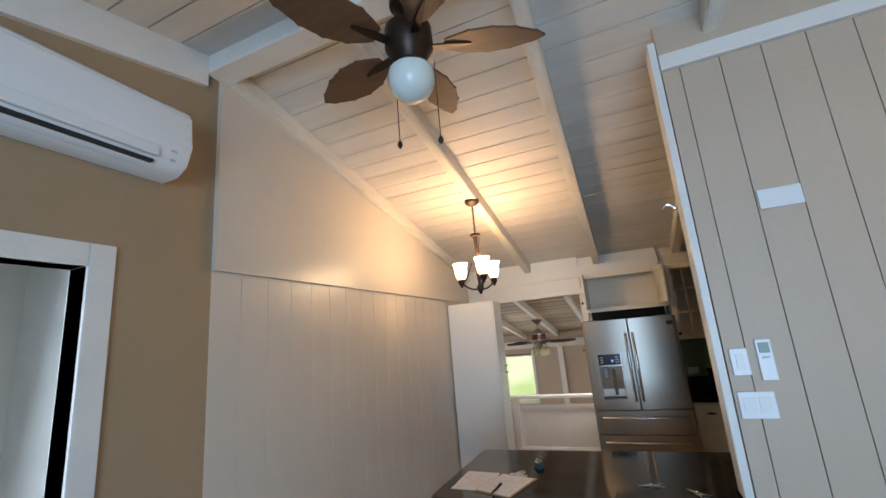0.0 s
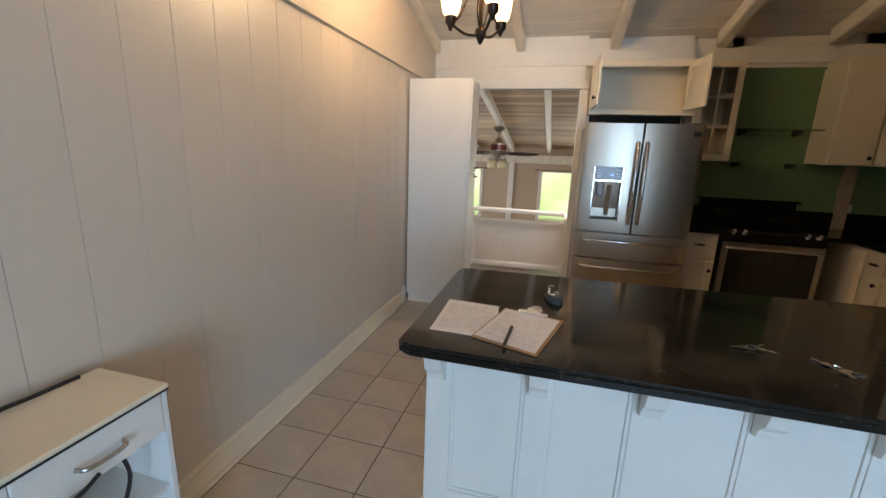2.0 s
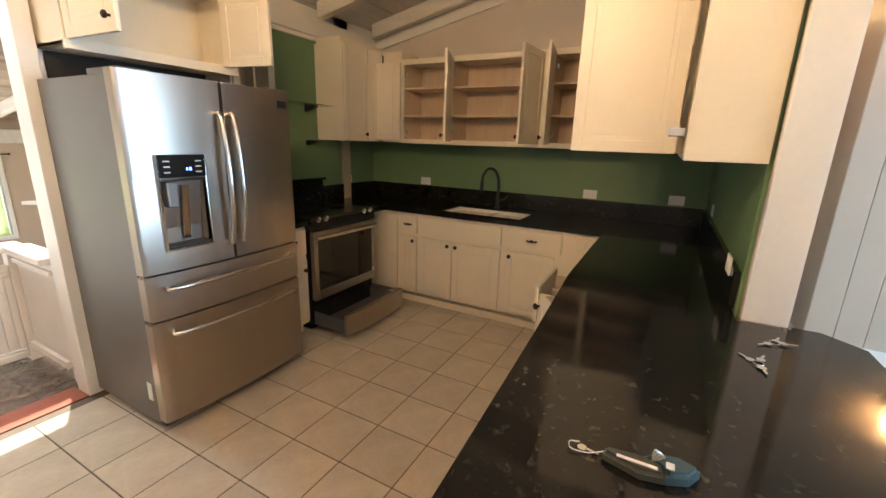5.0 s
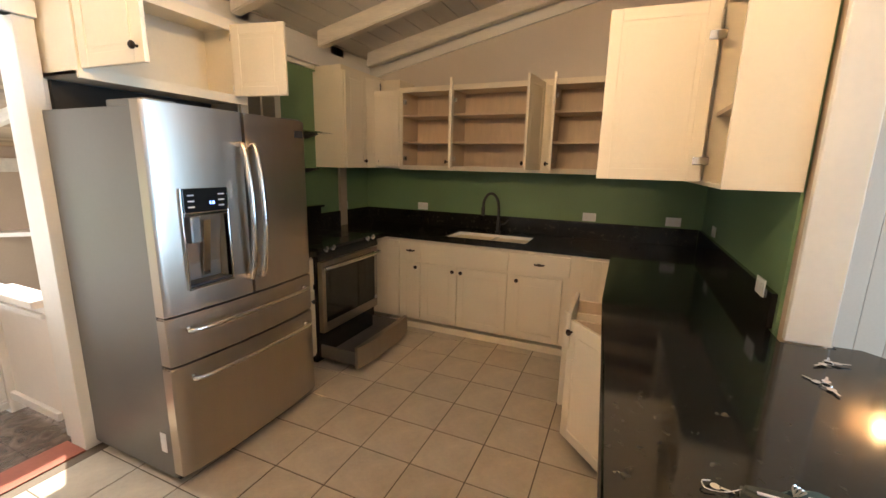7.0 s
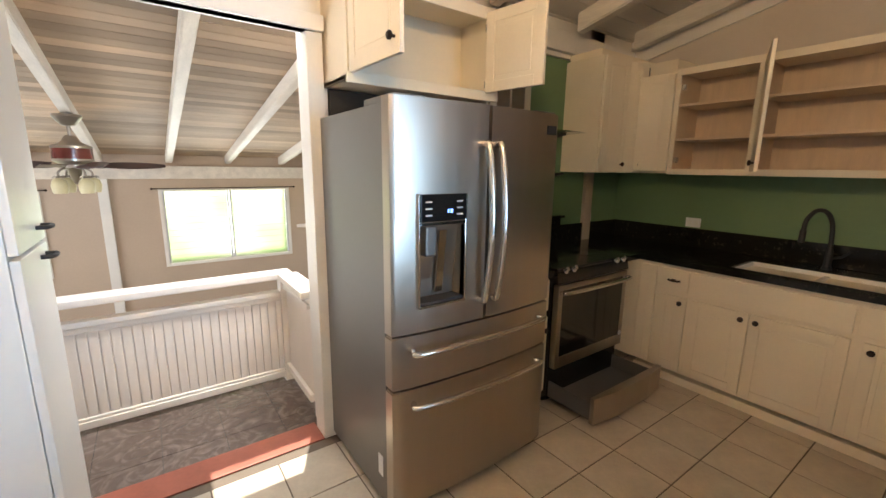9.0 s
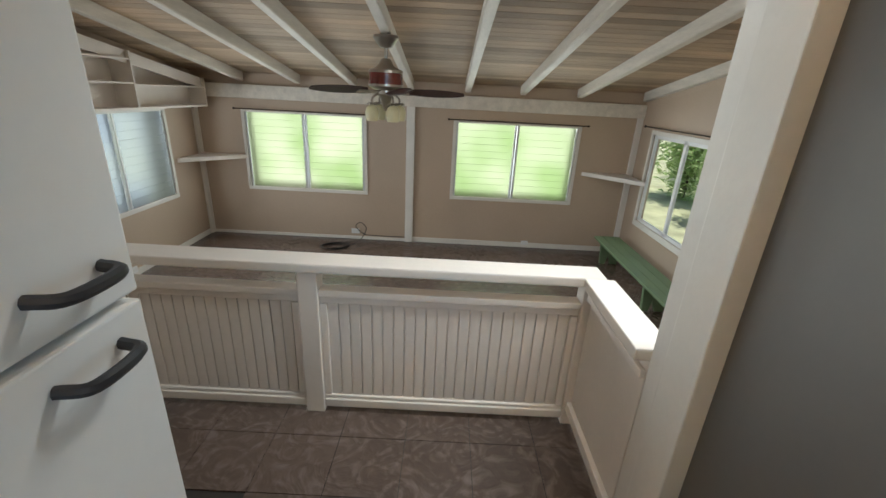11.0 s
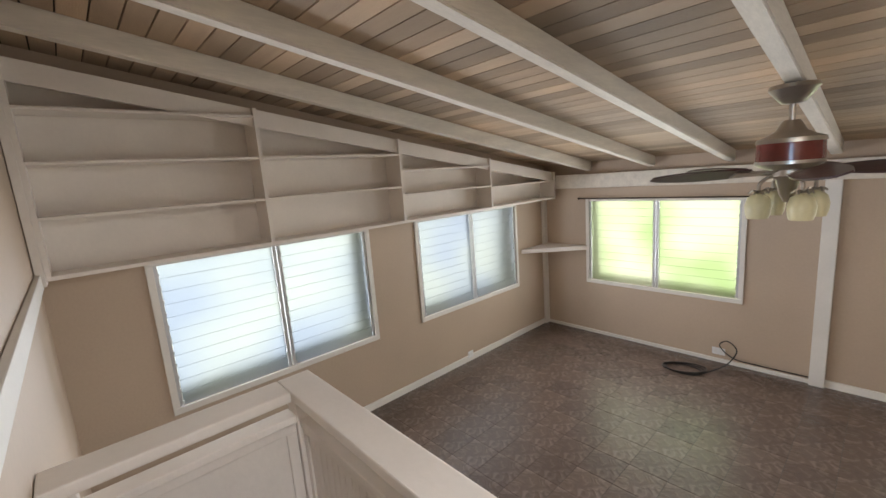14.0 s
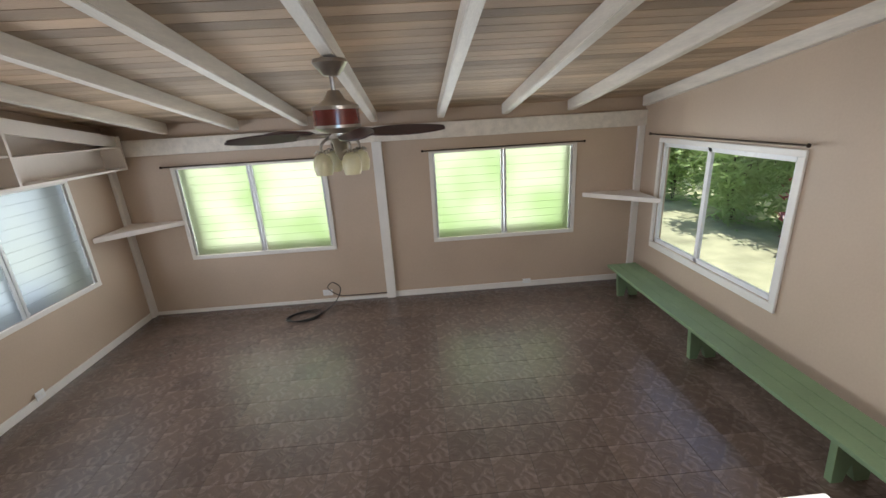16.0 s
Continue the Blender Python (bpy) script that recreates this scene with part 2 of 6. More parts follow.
CHROME = mat("chrome", (0.75, 0.75, 0.76), 0.12, 1.0, var=0.03, bump=0.0)
POUCH = mat("olive_neoprene", (0.05, 0.055, 0.04), 0.7, var=0.2, bump=0.2)
TEAL = mat("teal_cloth", (0.035, 0.07, 0.075), 0.7, var=0.15, bump=0.2)
CORD = mat("black_cord", (0.012, 0.012, 0.012), 0.5)
GRASS = mat("lawn", (0.42, 0.41, 0.25), 0.9, var=0.35, scale=1.5, fine=40, bump=0.4)
LEAF = vary_by_object(mat("garden_leaf", (0.20, 0.28, 0.09), 0.28, var=0.45, scale=1.3, fine=9, bump=0.05), 0.1)
BARK = mat("bark", (0.10, 0.075, 0.055), 0.9, var=0.3, fine=30, bump=0.6)


def thin_leaf(m, tint, share):
    """Lets sunlight through the leaf."""
    n, l = m.node_tree.nodes, m.node_tree.links
    tr, mix = n.new("ShaderNodeBsdfTranslucent"), n.new("ShaderNodeMixShader")
    tr.inputs["Color"].default_value = (*tint, 1)
    mix.inputs[0].default_value = share
    l.new(n["Principled BSDF"].outputs[0], mix.inputs[1])
    l.new(tr.outputs[0], mix.inputs[2])
    l.new(mix.outputs[0], n["Material Output"].inputs["Surface"])


thin_leaf(LEAF, (0.60, 0.74, 0.36), 0.68)
WOODFLOOR = vary_by_object(mat("dark_wood_planks", (0.10, 0.062, 0.040), 0.35, var=0.3, scale=2, fine=40, bump=0.08, stretch=(0.8, 8, 1)), 0.2)
REDLEAF = mat("red_leaf", (0.22, 0.03, 0.05), 0.4, var=0.4)
OUTWALL = mat("pale_outside_wall", (0.66, 0.66, 0.64), 0.8, var=0.06)
DISPLAY = glow("blue_display_digits", (0.15, 0.3, 1.0), 2.0)
LCD = mat("grey_green_lcd", (0.16, 0.20, 0.17), 0.3)


# ---- mesh helpers ----
def add_box(bm, a, b, bev=0.0):
    a, b = [min(p, q) for p, q in zip(a, b)], [max(p, q) for p, q in zip(a, b)]
    r = bmesh.ops.create_cube(bm, size=1)
    vs = r["verts"]
    for v in vs:
        v.co = Vector([a[i] + (v.co[i] + 0.5) * (b[i] - a[i]) for i in range(3)])
    if bev > 0:
        es = list({e for v in vs for e in v.link_edges})
        bmesh.ops.bevel(bm, geom=es, offset=min(bev, 0.45 * min(q - p for p, q in zip(a, b))), segments=2, affect="EDGES", profile=0.6)


def add_prism(bm, pts, axis, lo, hi):
    """A polygon of 2D points pushed along an axis."""
    def at(p, w):
        c = list(p)
        c.insert(axis, w)
        return c
    lo_v = [bm.verts.new(at(p, lo)) for p in pts]
    hi_v = [bm.verts.new(at(p, hi)) for p in pts]
    bm.faces.new(lo_v)
    bm.faces.new(hi_v[::-1])
    k = len(pts)
    for i in range(k):
        bm.faces.new((lo_v[i], hi_v[i], hi_v[(i + 1) % k], lo_v[(i + 1) % k]))


def add_lathe(bm, at, profile, seg=24, m=None):
    """Radii and heights turned round the upright axis through at."""
    rings = []
    for r, z in profile:
        ring = []
        for i in range(seg):
            a = 2 * math.pi * i / seg
            co = Vector((r * math.cos(a), r * math.sin(a), z))
            ring.append(bm.verts.new((m @ co if m else co) + Vector(at)))
        rings.append(ring)
    for p, q in zip(rings, rings[1:]):
        for i in range(seg):
            bm.faces.new((p[i], p[(i + 1) % seg], q[(i + 1) % seg], q[i]))
    bm.faces.new(rings[0][::-1])
    bm.faces.new(rings[-1])


def add_tube(bm, pts, r, seg=8):
    """A round bar along a line of points."""
    pts = [Vector(p) for p in pts]
    rings = []
    for i, p in enumerate(pts):
        d = (pts[min(i + 1, len(pts) - 1)] - pts[max(i - 1, 0)]).normalized()
        s = d.cross(Vector((0.13, 0.21, 0.97))).normalized()
        u = s.cross(d)
        rings.append([bm.verts.new(p + r * (math.cos(2 * math.pi * k / seg) * s + math.sin(2 * math.pi * k / seg) * u)) for k in range(seg)])
    for a, b in zip(rings, rings[1:]):
        for k in range(seg):
            bm.faces.new((a[k], a[(k + 1) % seg], b[(k + 1) % seg], b[k]))
    bm.faces.new(rings[0][::-1])
    bm.faces.new(rings[-1])


def arc(points, n=24):
    """A smooth line through a few points."""
    p = [Vector(q) for q in points]
    p = [2 * p[0] - p[1]] + p + [2 * p[-1] - p[-2]]
    out = []
    for i in range(1, len(p) - 2):
        for k in range(n):
            t = k / n
            a, b, c, d = p[i - 1:i + 3]
            out.append(0.5 * (2 * b + (c - a) * t + (2 * a - 5 * b + 4 * c - d) * t * t + (3 * b - a - 3 * c + d) * t ** 3))
    return out + [p[-2]]


def finish(name, bm, material, parent=None, smooth=False, m=None):
    if m is not None:
        bmesh.ops.transform(bm, matrix=m, verts=bm.verts)
    bmesh.ops.recalc_face_normals(bm, faces=bm.faces)
    me = bpy.data.meshes.new(name)
    bm.to_mesh(me)
    bm.free()
    me.materials.append(material)
    if smooth:
        for p in me.polygons:
            p.use_smooth = True
        me.set_sharp_from_angle(angle=radians(40))
    ob = new(name, me)
    if parent is not None:
        ob.parent = parent
        ob.matrix_parent_inverse = Matrix.Translation(-Vector(parent.location)) if parent.parent is None else Matrix()
    return ob


def boxes(name, material, items, parent=None, bev=0.004, m=None):
    bm = bmesh.new()
    for a, b in items:
        add_box(bm, a, b, bev)
    return finish(name, bm, material, parent, m=m)


def empty(name, at, label, category, group="", kind=""):
    ob = new(name)
    ob.location = at
    ob.empty_display_size = 0.1
    return tagged(ob, label, category, group, kind)


def structure(ob, label=""):
    return tagged(ob, label, kind="structure")


# ---- the plan ----
RIDGE, KFAR, SFAR, SW, SE, KE, SOUTH, SFLOOR = 1.84, 6.03, 11.83, -3.11, 3.93, 4.45, -3.0, -0.93
CT = 0.915  # worktop height


def kbeam(y):
    return 3.37 - 0.215 * abs(y - RIDGE)


def sbeam(y):
    return 2.50 - 0.165 * (y - 6.0)


def kdeck(y):
    return kbeam(y) + 0.13


def sdeck(y):
    return sbeam(y) + 0.13


def y_wall(name, material, x0, x1, pieces, top, label):
    """A wall along y, from pieces (y0, y1, z0, z1); z1 None: up to the roof."""
    bm = bmesh.new()
    for y0, y1, z0, z1 in pieces:
        a, b = (top(y0), top(y1)) if z1 is None else (z1, z1)
        add_prism(bm, [(y0, z0), (y1, z0), (y1, b), (y0, a)], 0, x0, x1)
    return structure(finish(name, bm, material), label)


# ---- walls ----
west_living = y_wall("wall_west_living", BROWN, -0.12, 0.0, [(SOUTH, 0.30, 0, None), (0.30, 1.26, 2.14, None), (1.26, RIDGE, 0, None)], kdeck, "light brown painted board wall with a doorway")
west_dining = y_wall("wall_west_dining", CREAM, -0.12, -0.012, [(RIDGE, 5.9, 0, None)], kdeck, "cream painted board wall")
boxes_upper = y_wall("wall_west_upper", CREAM, -0.011, 0.03, [(RIDGE, 5.9, 2.19, None)], kdeck, "cream painted upper wall above a ledge line")
tan_wall = structure(boxes("wall_tan", TAN, [((2.44, 2.645, 0), (9.0, 2.75, 3.34))], bev=0), "tan painted wall of upright boards")
structure(boxes("post", TRIM, [((2.395, 2.62, CT), (2.4325, 2.76, 3.22))], bev=0.006), "white painted wall end trim")
LE, HALL = 4.63, 1.955  # east wall of the living room, south wall of the hall
east_living = y_wall("wall_east_living", TAN, LE + 0.017, LE + 0.12, [(SOUTH, HALL - 0.1, 0, None)], kdeck, "tan painted wall of upright boards")
structure(boxes("wall_hall_south", TAN, [((LE + 0.004, HALL - 0.1, 0), (9.0, HALL, 3.44))], bev=0), "tan painted hall wall")
structure(boxes("wall_hall_end", TAN, [((9.0, HALL - 0.1, 0), (9.1, 2.75, 3.5))], bev=0), "tan painted wall at the end of the hall")
structure(boxes("wall_south_living", BROWN, [((-0.12, SOUTH - 0.12, 0), (1.9, SOUTH, 2.6)), ((4.4, SOUTH - 0.12, 0), (4.75, SOUTH, 2.6)), ((1.9, SOUTH - 0.12, 0), (4.4, SOUTH, 0.3)), ((1.9, SOUTH - 0.12, 2.35), (4.4, SOUTH, 2.6))], bev=0), "brown wall with a wide window opening")
structure(boxes("wall_side_room", OUTWALL, [((-2.0, -0.4, 0), (-1.9, 1.9, 2.5)), ((-1.9, 1.8, 0), (-0.12, 1.9, 2.5)), ((-1.9, -0.4, 0), (-0.12, -0.3, 2.5)), ((-2.0, -0.4, 2.5), (-0.12, 1.9, 2.6)), ((-2.0, -0.4, -0.1), (-0.12, 1.9, 0))], bev=0), "plain pale side room")
y_wall("wall_east_kitchen", GREEN, KE, KE + 0.12, [(2.75, KFAR + 0.1, 0, 2.22)], kdeck, "green painted kitchen wall")
y_wall("wall_east_gable", CREAM, KE, KE + 0.12, [(2.75, KFAR + 0.1, 2.22, None)], kdeck, "cream painted gable wall")
structure(boxes("wall_kitchen_north", GREEN, [((2.5, KFAR, 0), (KE, KFAR + 0.1, 2.35))], bev=0), "green painted kitchen wall")
structure(boxes("wall_kitchen_south", GREEN, [((2.50, 2.752, 0), (KE, 2.765, 2.35))], bev=0), "green painted kitchen wall")
# wall with the opening to the sunroom
OX0, OX1, OTOP = 0.10, 1.567, 2.147
structure(boxes("wall_opening", TRIM, [((0.0, 5.87, 0), (OX0, 5.93, 2.66)), ((OX0, 5.87, OTOP), (OX1, 5.93, 2.66)), ((OX1, 5.93, 0), (2.5, KFAR + 0.1, 2.66)), ((2.5, KFAR - 0.03, 2.35), (KE, KFAR + 0.1, 2.66))], bev=0), "white painted wall with an open doorway")
structure(boxes("trim", TRIM, [((OX1 - 0.03, 5.88, 0), (OX1 + 0.05, 6.02, OTOP + 0.0)), ((OX0 - 0.05, 5.872, 0), (OX0 + 0.03, 5.95, OTOP)), ((OX0 - 0.05, 5.85, OTOP), (OX1 + 0.05, 5.955, OTOP + 0.07))], bev=0.005), "white door casing")
structure(boxes("wall_sunroom_south", SUNWALL, [((SW - 0.12, 5.78, SFLOOR), (0.0, 5.9, 2.66)), ((0.0, 6.0, SFLOOR), (SE, 6.03, -0.05)), ((1.70, 6.135, -0.05), (SE + 0.1, 6.2, 2.66))], bev=0), "beige painted wall")
structure(boxes("trim_board", TRIM, [((SW, 5.902, 1.10), (-0.02, 5.93, 1.2))], bev=0.005), "white board on the wall")
# sunroom walls with windows
WZ0, WZ1 = -0.08, 1.10
W1, W2, W3, W4, W5 = (6.53, 8.43), (9.16, 11.02), (-2.33, -0.446), (1.03, 2.956), (9.40, 11.33)
y_wall("wall_sunroom_west", SUNWALL, SW - 0.1, SW, [
    (5.9, W1[0], SFLOOR, None), (W1[0], W1[1], SFLOOR, WZ0), (W1[0], W1[1], WZ1, None), (W1[1], W2[0], SFLOOR, None),
    (W2[0], W2[1], SFLOOR, WZ0), (W2[0], W2[1], WZ1, None), (W2[1], SFAR, SFLOOR, None)], sdeck, "beige wall with two louvre windows")
y_wall("wall_sunroom_east", SUNWALL, SE, SE + 0.1, [
    (6.0, W5[0], SFLOOR, None), (W5[0], W5[1], SFLOOR, -0.2), (W5[0], W5[1], 1.10, None), (W5[1], SFAR, SFLOOR, None)], sdeck, "beige wall with a sliding window")
ztop = sdeck(SFAR)
structure(boxes("wall_sunroom_north", SUNWALL, [
    ((SW - 0.1, SFAR, SFLOOR), (W3[0], SFAR + 0.1, ztop)), ((W3[0], SFAR, SFLOOR), (W3[1], SFAR + 0.1, WZ0)), ((W3[0], SFAR, WZ1), (W3[1], SFAR + 0.1, ztop)),
    ((W3[1], SFAR, SFLOOR), (W4[0], SFAR + 0.1, ztop)), ((W4[0], SFAR, SFLOOR), (W4[1], SFAR + 0.1, WZ0)), ((W4[0], SFAR, WZ1), (W4[1], SFAR + 0.1, ztop)),
    ((W4[1], SFAR, SFLOOR), (SE + 0.1, SFAR + 0.1, ztop))], bev=0), "beige wall with two louvre windows")
structure(boxes("header_beam", BEAM, [((SW, SFAR - 0.07, 1.30), (SE, SFAR - 0.002, 1.50))], bev=0.006), "white painted header beam")
structure(boxes("wall_post", TRIM, [((0.24, SFAR - 0.055, SFLOOR), (0.37, SFAR - 0.002, 1.30))], bev=0.006), "white painted post against the wall")
structure(boxes("corner_trim", TRIM, [((SW + 0.002, SFAR - 0.1, SFLOOR), (SW + 0.05, SFAR - 0.002, 1.15)), ((SE - 0.09, SFAR - 0.05, SFLOOR), (SE - 0.002, SFAR - 0.002, 1.30))], bev=0.006), "white corner board")
structure(boxes("baseboard", TRIM, [((SW + 0.002, 5.9, SFLOOR), (SW + 0.022, SFAR - 0.1, SFLOOR + 0.085)), ((0.37, SFAR - 0.022, SFLOOR), (SE, SFAR - 0.002, SFLOOR + 0.085)), ((SW + 0.05, SFAR - 0.02, SFLOOR), (0.24, SFAR - 0.002, SFLOOR + 0.05)), ((SE - 0.02, 6.2, SFLOOR), (SE - 0.002, SFAR, SFLOOR + 0.08))], bev=0.005), "white sunroom baseboard")
bm = bmesh.new()
add_box(bm, (-0.012, RIDGE, 0), (0.016, 5.1, 0.135), 0.004)
add_box(bm, (0.016, RIDGE, 0), (0.032, 5.1, 0.022), 0.006)
add_box(bm, (0.016, RIDGE, 0.10), (0.022, 5.1, 0.118), 0.002)
structure(finish("baseboard", bm, CAB), "cream moulded baseboard")

# doorway casing in the living room
structure(boxes("trim", TRIM, [((-0.13, 1.26, 0), (0.02, 1.36, 2.24)), ((-0.13, 0.2, 0), (0.02, 0.30, 2.24)), ((-0.13, 0.30, 2.14), (0.02, 1.26, 2.24))], bev=0.005), "white doorway casing")
bm = bmesh.new()
add_prism(bm, [(SOUTH, kdeck(SOUTH) - 0.2), (RIDGE - 0.09, kdeck(RIDGE - 0.09) - 0.2), (RIDGE - 0.09, kdeck(RIDGE)), (SOUTH, kdeck(SOUTH))], 0, 0.0, 0.03)
structure(finish("crown_trim", bm, TRIM), "white sloping trim under the ceiling")
structure(boxes("trim_top", TRIM, [((2.434, 2.60, 3.03), (9.0, 2.643, 3.12))], bev=0.005), "white trim along the wall top")
bm = bmesh.new()
add_prism(bm, [(2.76, kdeck(2.76) - 0.2), (KFAR, kdeck(KFAR) - 0.2), (KFAR, kdeck(KFAR)), (2.76, kdeck(2.76))], 0, KE - 0.03, KE)
structure(finish("gable_trim", bm, TRIM), "cream sloping board along the gable")
structure(boxes("wall_plate", TRIM, [((0.0, 5.86, 2.36), (2.5, 5.9, 2.5)), ((2.5, KFAR - 0.07, 2.38), (KE, KFAR - 0.03, 2.52)), ((2.5, 5.9, 2.36), (2.53, KFAR - 0.03, 2.5))], bev=0.005), "white plank under the ceiling beams")

# ---- ceilings ----
def deck(name, material, x0, x1, ya, yb, top, width, label, gap=0.009, hole=None):
    bm = bmesh.new()
    y = ya
    while y < yb - 0.01:
        e = min(y + width - gap, yb)
        spans = [(x0, x1)]
        if hole and y + width > hole[2] and y < hole[3]:
            spans = [(x0, hole[0]), (hole[1], x1)]
        for a, b in spans:
            add_prism(bm, [(y, top(y)), (e, top(e)), (e, top(e) + 0.022), (y, top(y) + 0.022)], 0, a, b)
        y += width
    return structure(finish(name, bm, material), label)


# unseen roof opening, added to throw a sun patch on the threshold
SUN_PATCH_HOLE = (1.20, 2.86, 6.24, 6.48)
deck("ceiling_kitchen", KCEIL, -0.12, 9.1, RIDGE, 6.06, kdeck, 0.18, "white painted board ceiling sloping down to the kitchen")
deck("ceiling_living", KCEIL, -0.12, 9.1, SOUTH - 0.1, RIDGE, kdeck, 0.18, "white painted board ceiling of the living room")
deck("ceiling_sunroom", SCEIL, SW - 0.1, SE + 0.1, 6.0, SFAR + 0.1, sdeck, 0.125, "grey-washed tongue and groove board ceiling", hole=SUN_PATCH_HOLE)
bm = bmesh.new()
def roof_top(bm, x0, x1, y0, y1, fn):
    add_prism(bm, [(y0, fn(y0) + 0.03), (y1, fn(y1) + 0.03), (y1, fn(y1) + 0.07), (y0, fn(y0) + 0.07)], 0, x0, x1)
roof_top(bm, -0.2, 9.2, RIDGE, 6.1, kdeck)
roof_top(bm, -0.2, 9.2, SOUTH - 0.2, RIDGE, kdeck)
roof_top(bm, -3.6, -0.2, 5.6, SUN_PATCH_HOLE[2], sdeck)
roof_top(bm, -0.2, 4.5, 6.1, SUN_PATCH_HOLE[2], sdeck)
roof_top(bm, -3.6, SUN_PATCH_HOLE[0], SUN_PATCH_HOLE[2], SUN_PATCH_HOLE[3], sdeck)
roof_top(bm, SUN_PATCH_HOLE[1], 4.5, SUN_PATCH_HOLE[2], SUN_PATCH_HOLE[3], sdeck)
roof_top(bm, -3.6, 4.5, SUN_PATCH_HOLE[3], SFAR + 0.5, sdeck)
structure(finish("roof", bm, ROOF_AND_SHADE), "dark roof covering")


def beam(x, w, y0, y1, fn, depth, label, extra=0.0):
    bm = bmesh.new()
    add_prism(bm, [(y0, fn(y0) + extra), (y1, fn(y1) + extra), (y1, fn(y1) + depth), (y0, fn(y0) + depth)], 0, x - w / 2, x + w / 2)
    es = [e for e in bm.edges if abs((e.verts[0].co - e.verts[1].co).y) > 1]
    bmesh.ops.bevel(bm, geom=es, offset=0.008, segments=2, affect="EDGES")
    structure(finish("ceiling_beam", bm, BEAM), label)


for x in (0.035, 0.92, 1.81, 2.71, 3.56, 4.3):
    beam(x, 0.085, RIDGE + 0.06, 5.88, kbeam, 0.13, "white painted kitchen ceiling beam")
for x in (0.92, 2.71, 4.5):
    beam(x, 0.085, SOUTH, RIDGE - 0.06, kbeam, 0.13, "white painted living room ceiling beam")
structure(boxes("ridge_beam", TRIM, [((0.0, RIDGE - 0.09, 3.37), (LE, RIDGE + 0.06, 3.5))], bev=0.008), "white painted ridge beam")
for x in (-2.30, -1.43, -0.57, 0.305, 1.17, 2.01, 2.88, 3.89):
    beam(x, 0.09, 6.0 if x < 1.2 or x > 2.87 else 6.49, SFAR - 0.07, sbeam, 0.13, "whitewashed knotty wooden ceiling beam")

# ---- floors ----
floor_k = structure(boxes("floor_kitchen", GROUT, [((-0.0, 1.2, -0.12), (2.46, 6.0, -0.003)), ((2.46, 2.64, -0.12), (6.0, 6.0, -0.003))], bev=0), "sand coloured ceramic tile floor with brown grout")
floor_l = structure(boxes("floor_living", WOODFLOOR, [((0.0, SOUTH, -0.12), (9.0, 1.2, -0.003)), ((2.46, 1.2, -0.12), (9.0, 2.64, -0.003))], bev=0), "dark brown wooden plank floor")
landing = structure(boxes("floor_landing", JOINT, [((-1.03, 6.0, -0.14), (1.70, 6.84, -0.009)), ((-1.03, 5.9, -0.14), (0.0, 6.0, -0.009))], bev=0), "brown swirled vinyl tile landing")
floor_s = structure(boxes("floor_sunroom", JOINT, [((SW - 0.1, 5.8, SFLOOR - 0.1), (SE + 0.1, SFAR + 0.1, SFLOOR - 0.003))], bev=0), "dark brown swirled vinyl tile floor")
structure(boxes("wall_landing_front", RAILP, [((-1.0, 6.70, SFLOOR), (1.62, 6.78, -0.145)), ((-1.0, 5.9, SFLOOR), (-0.95, 6.70, -0.145))], bev=0), "painted boards under the landing")
structure(boxes("threshold", REDWOOD, [((OX0 + 0.04, 5.88, -0.003), (OX1 - 0.03, 6.06, 0.008))], bev=0.004), "worn red painted door threshold")


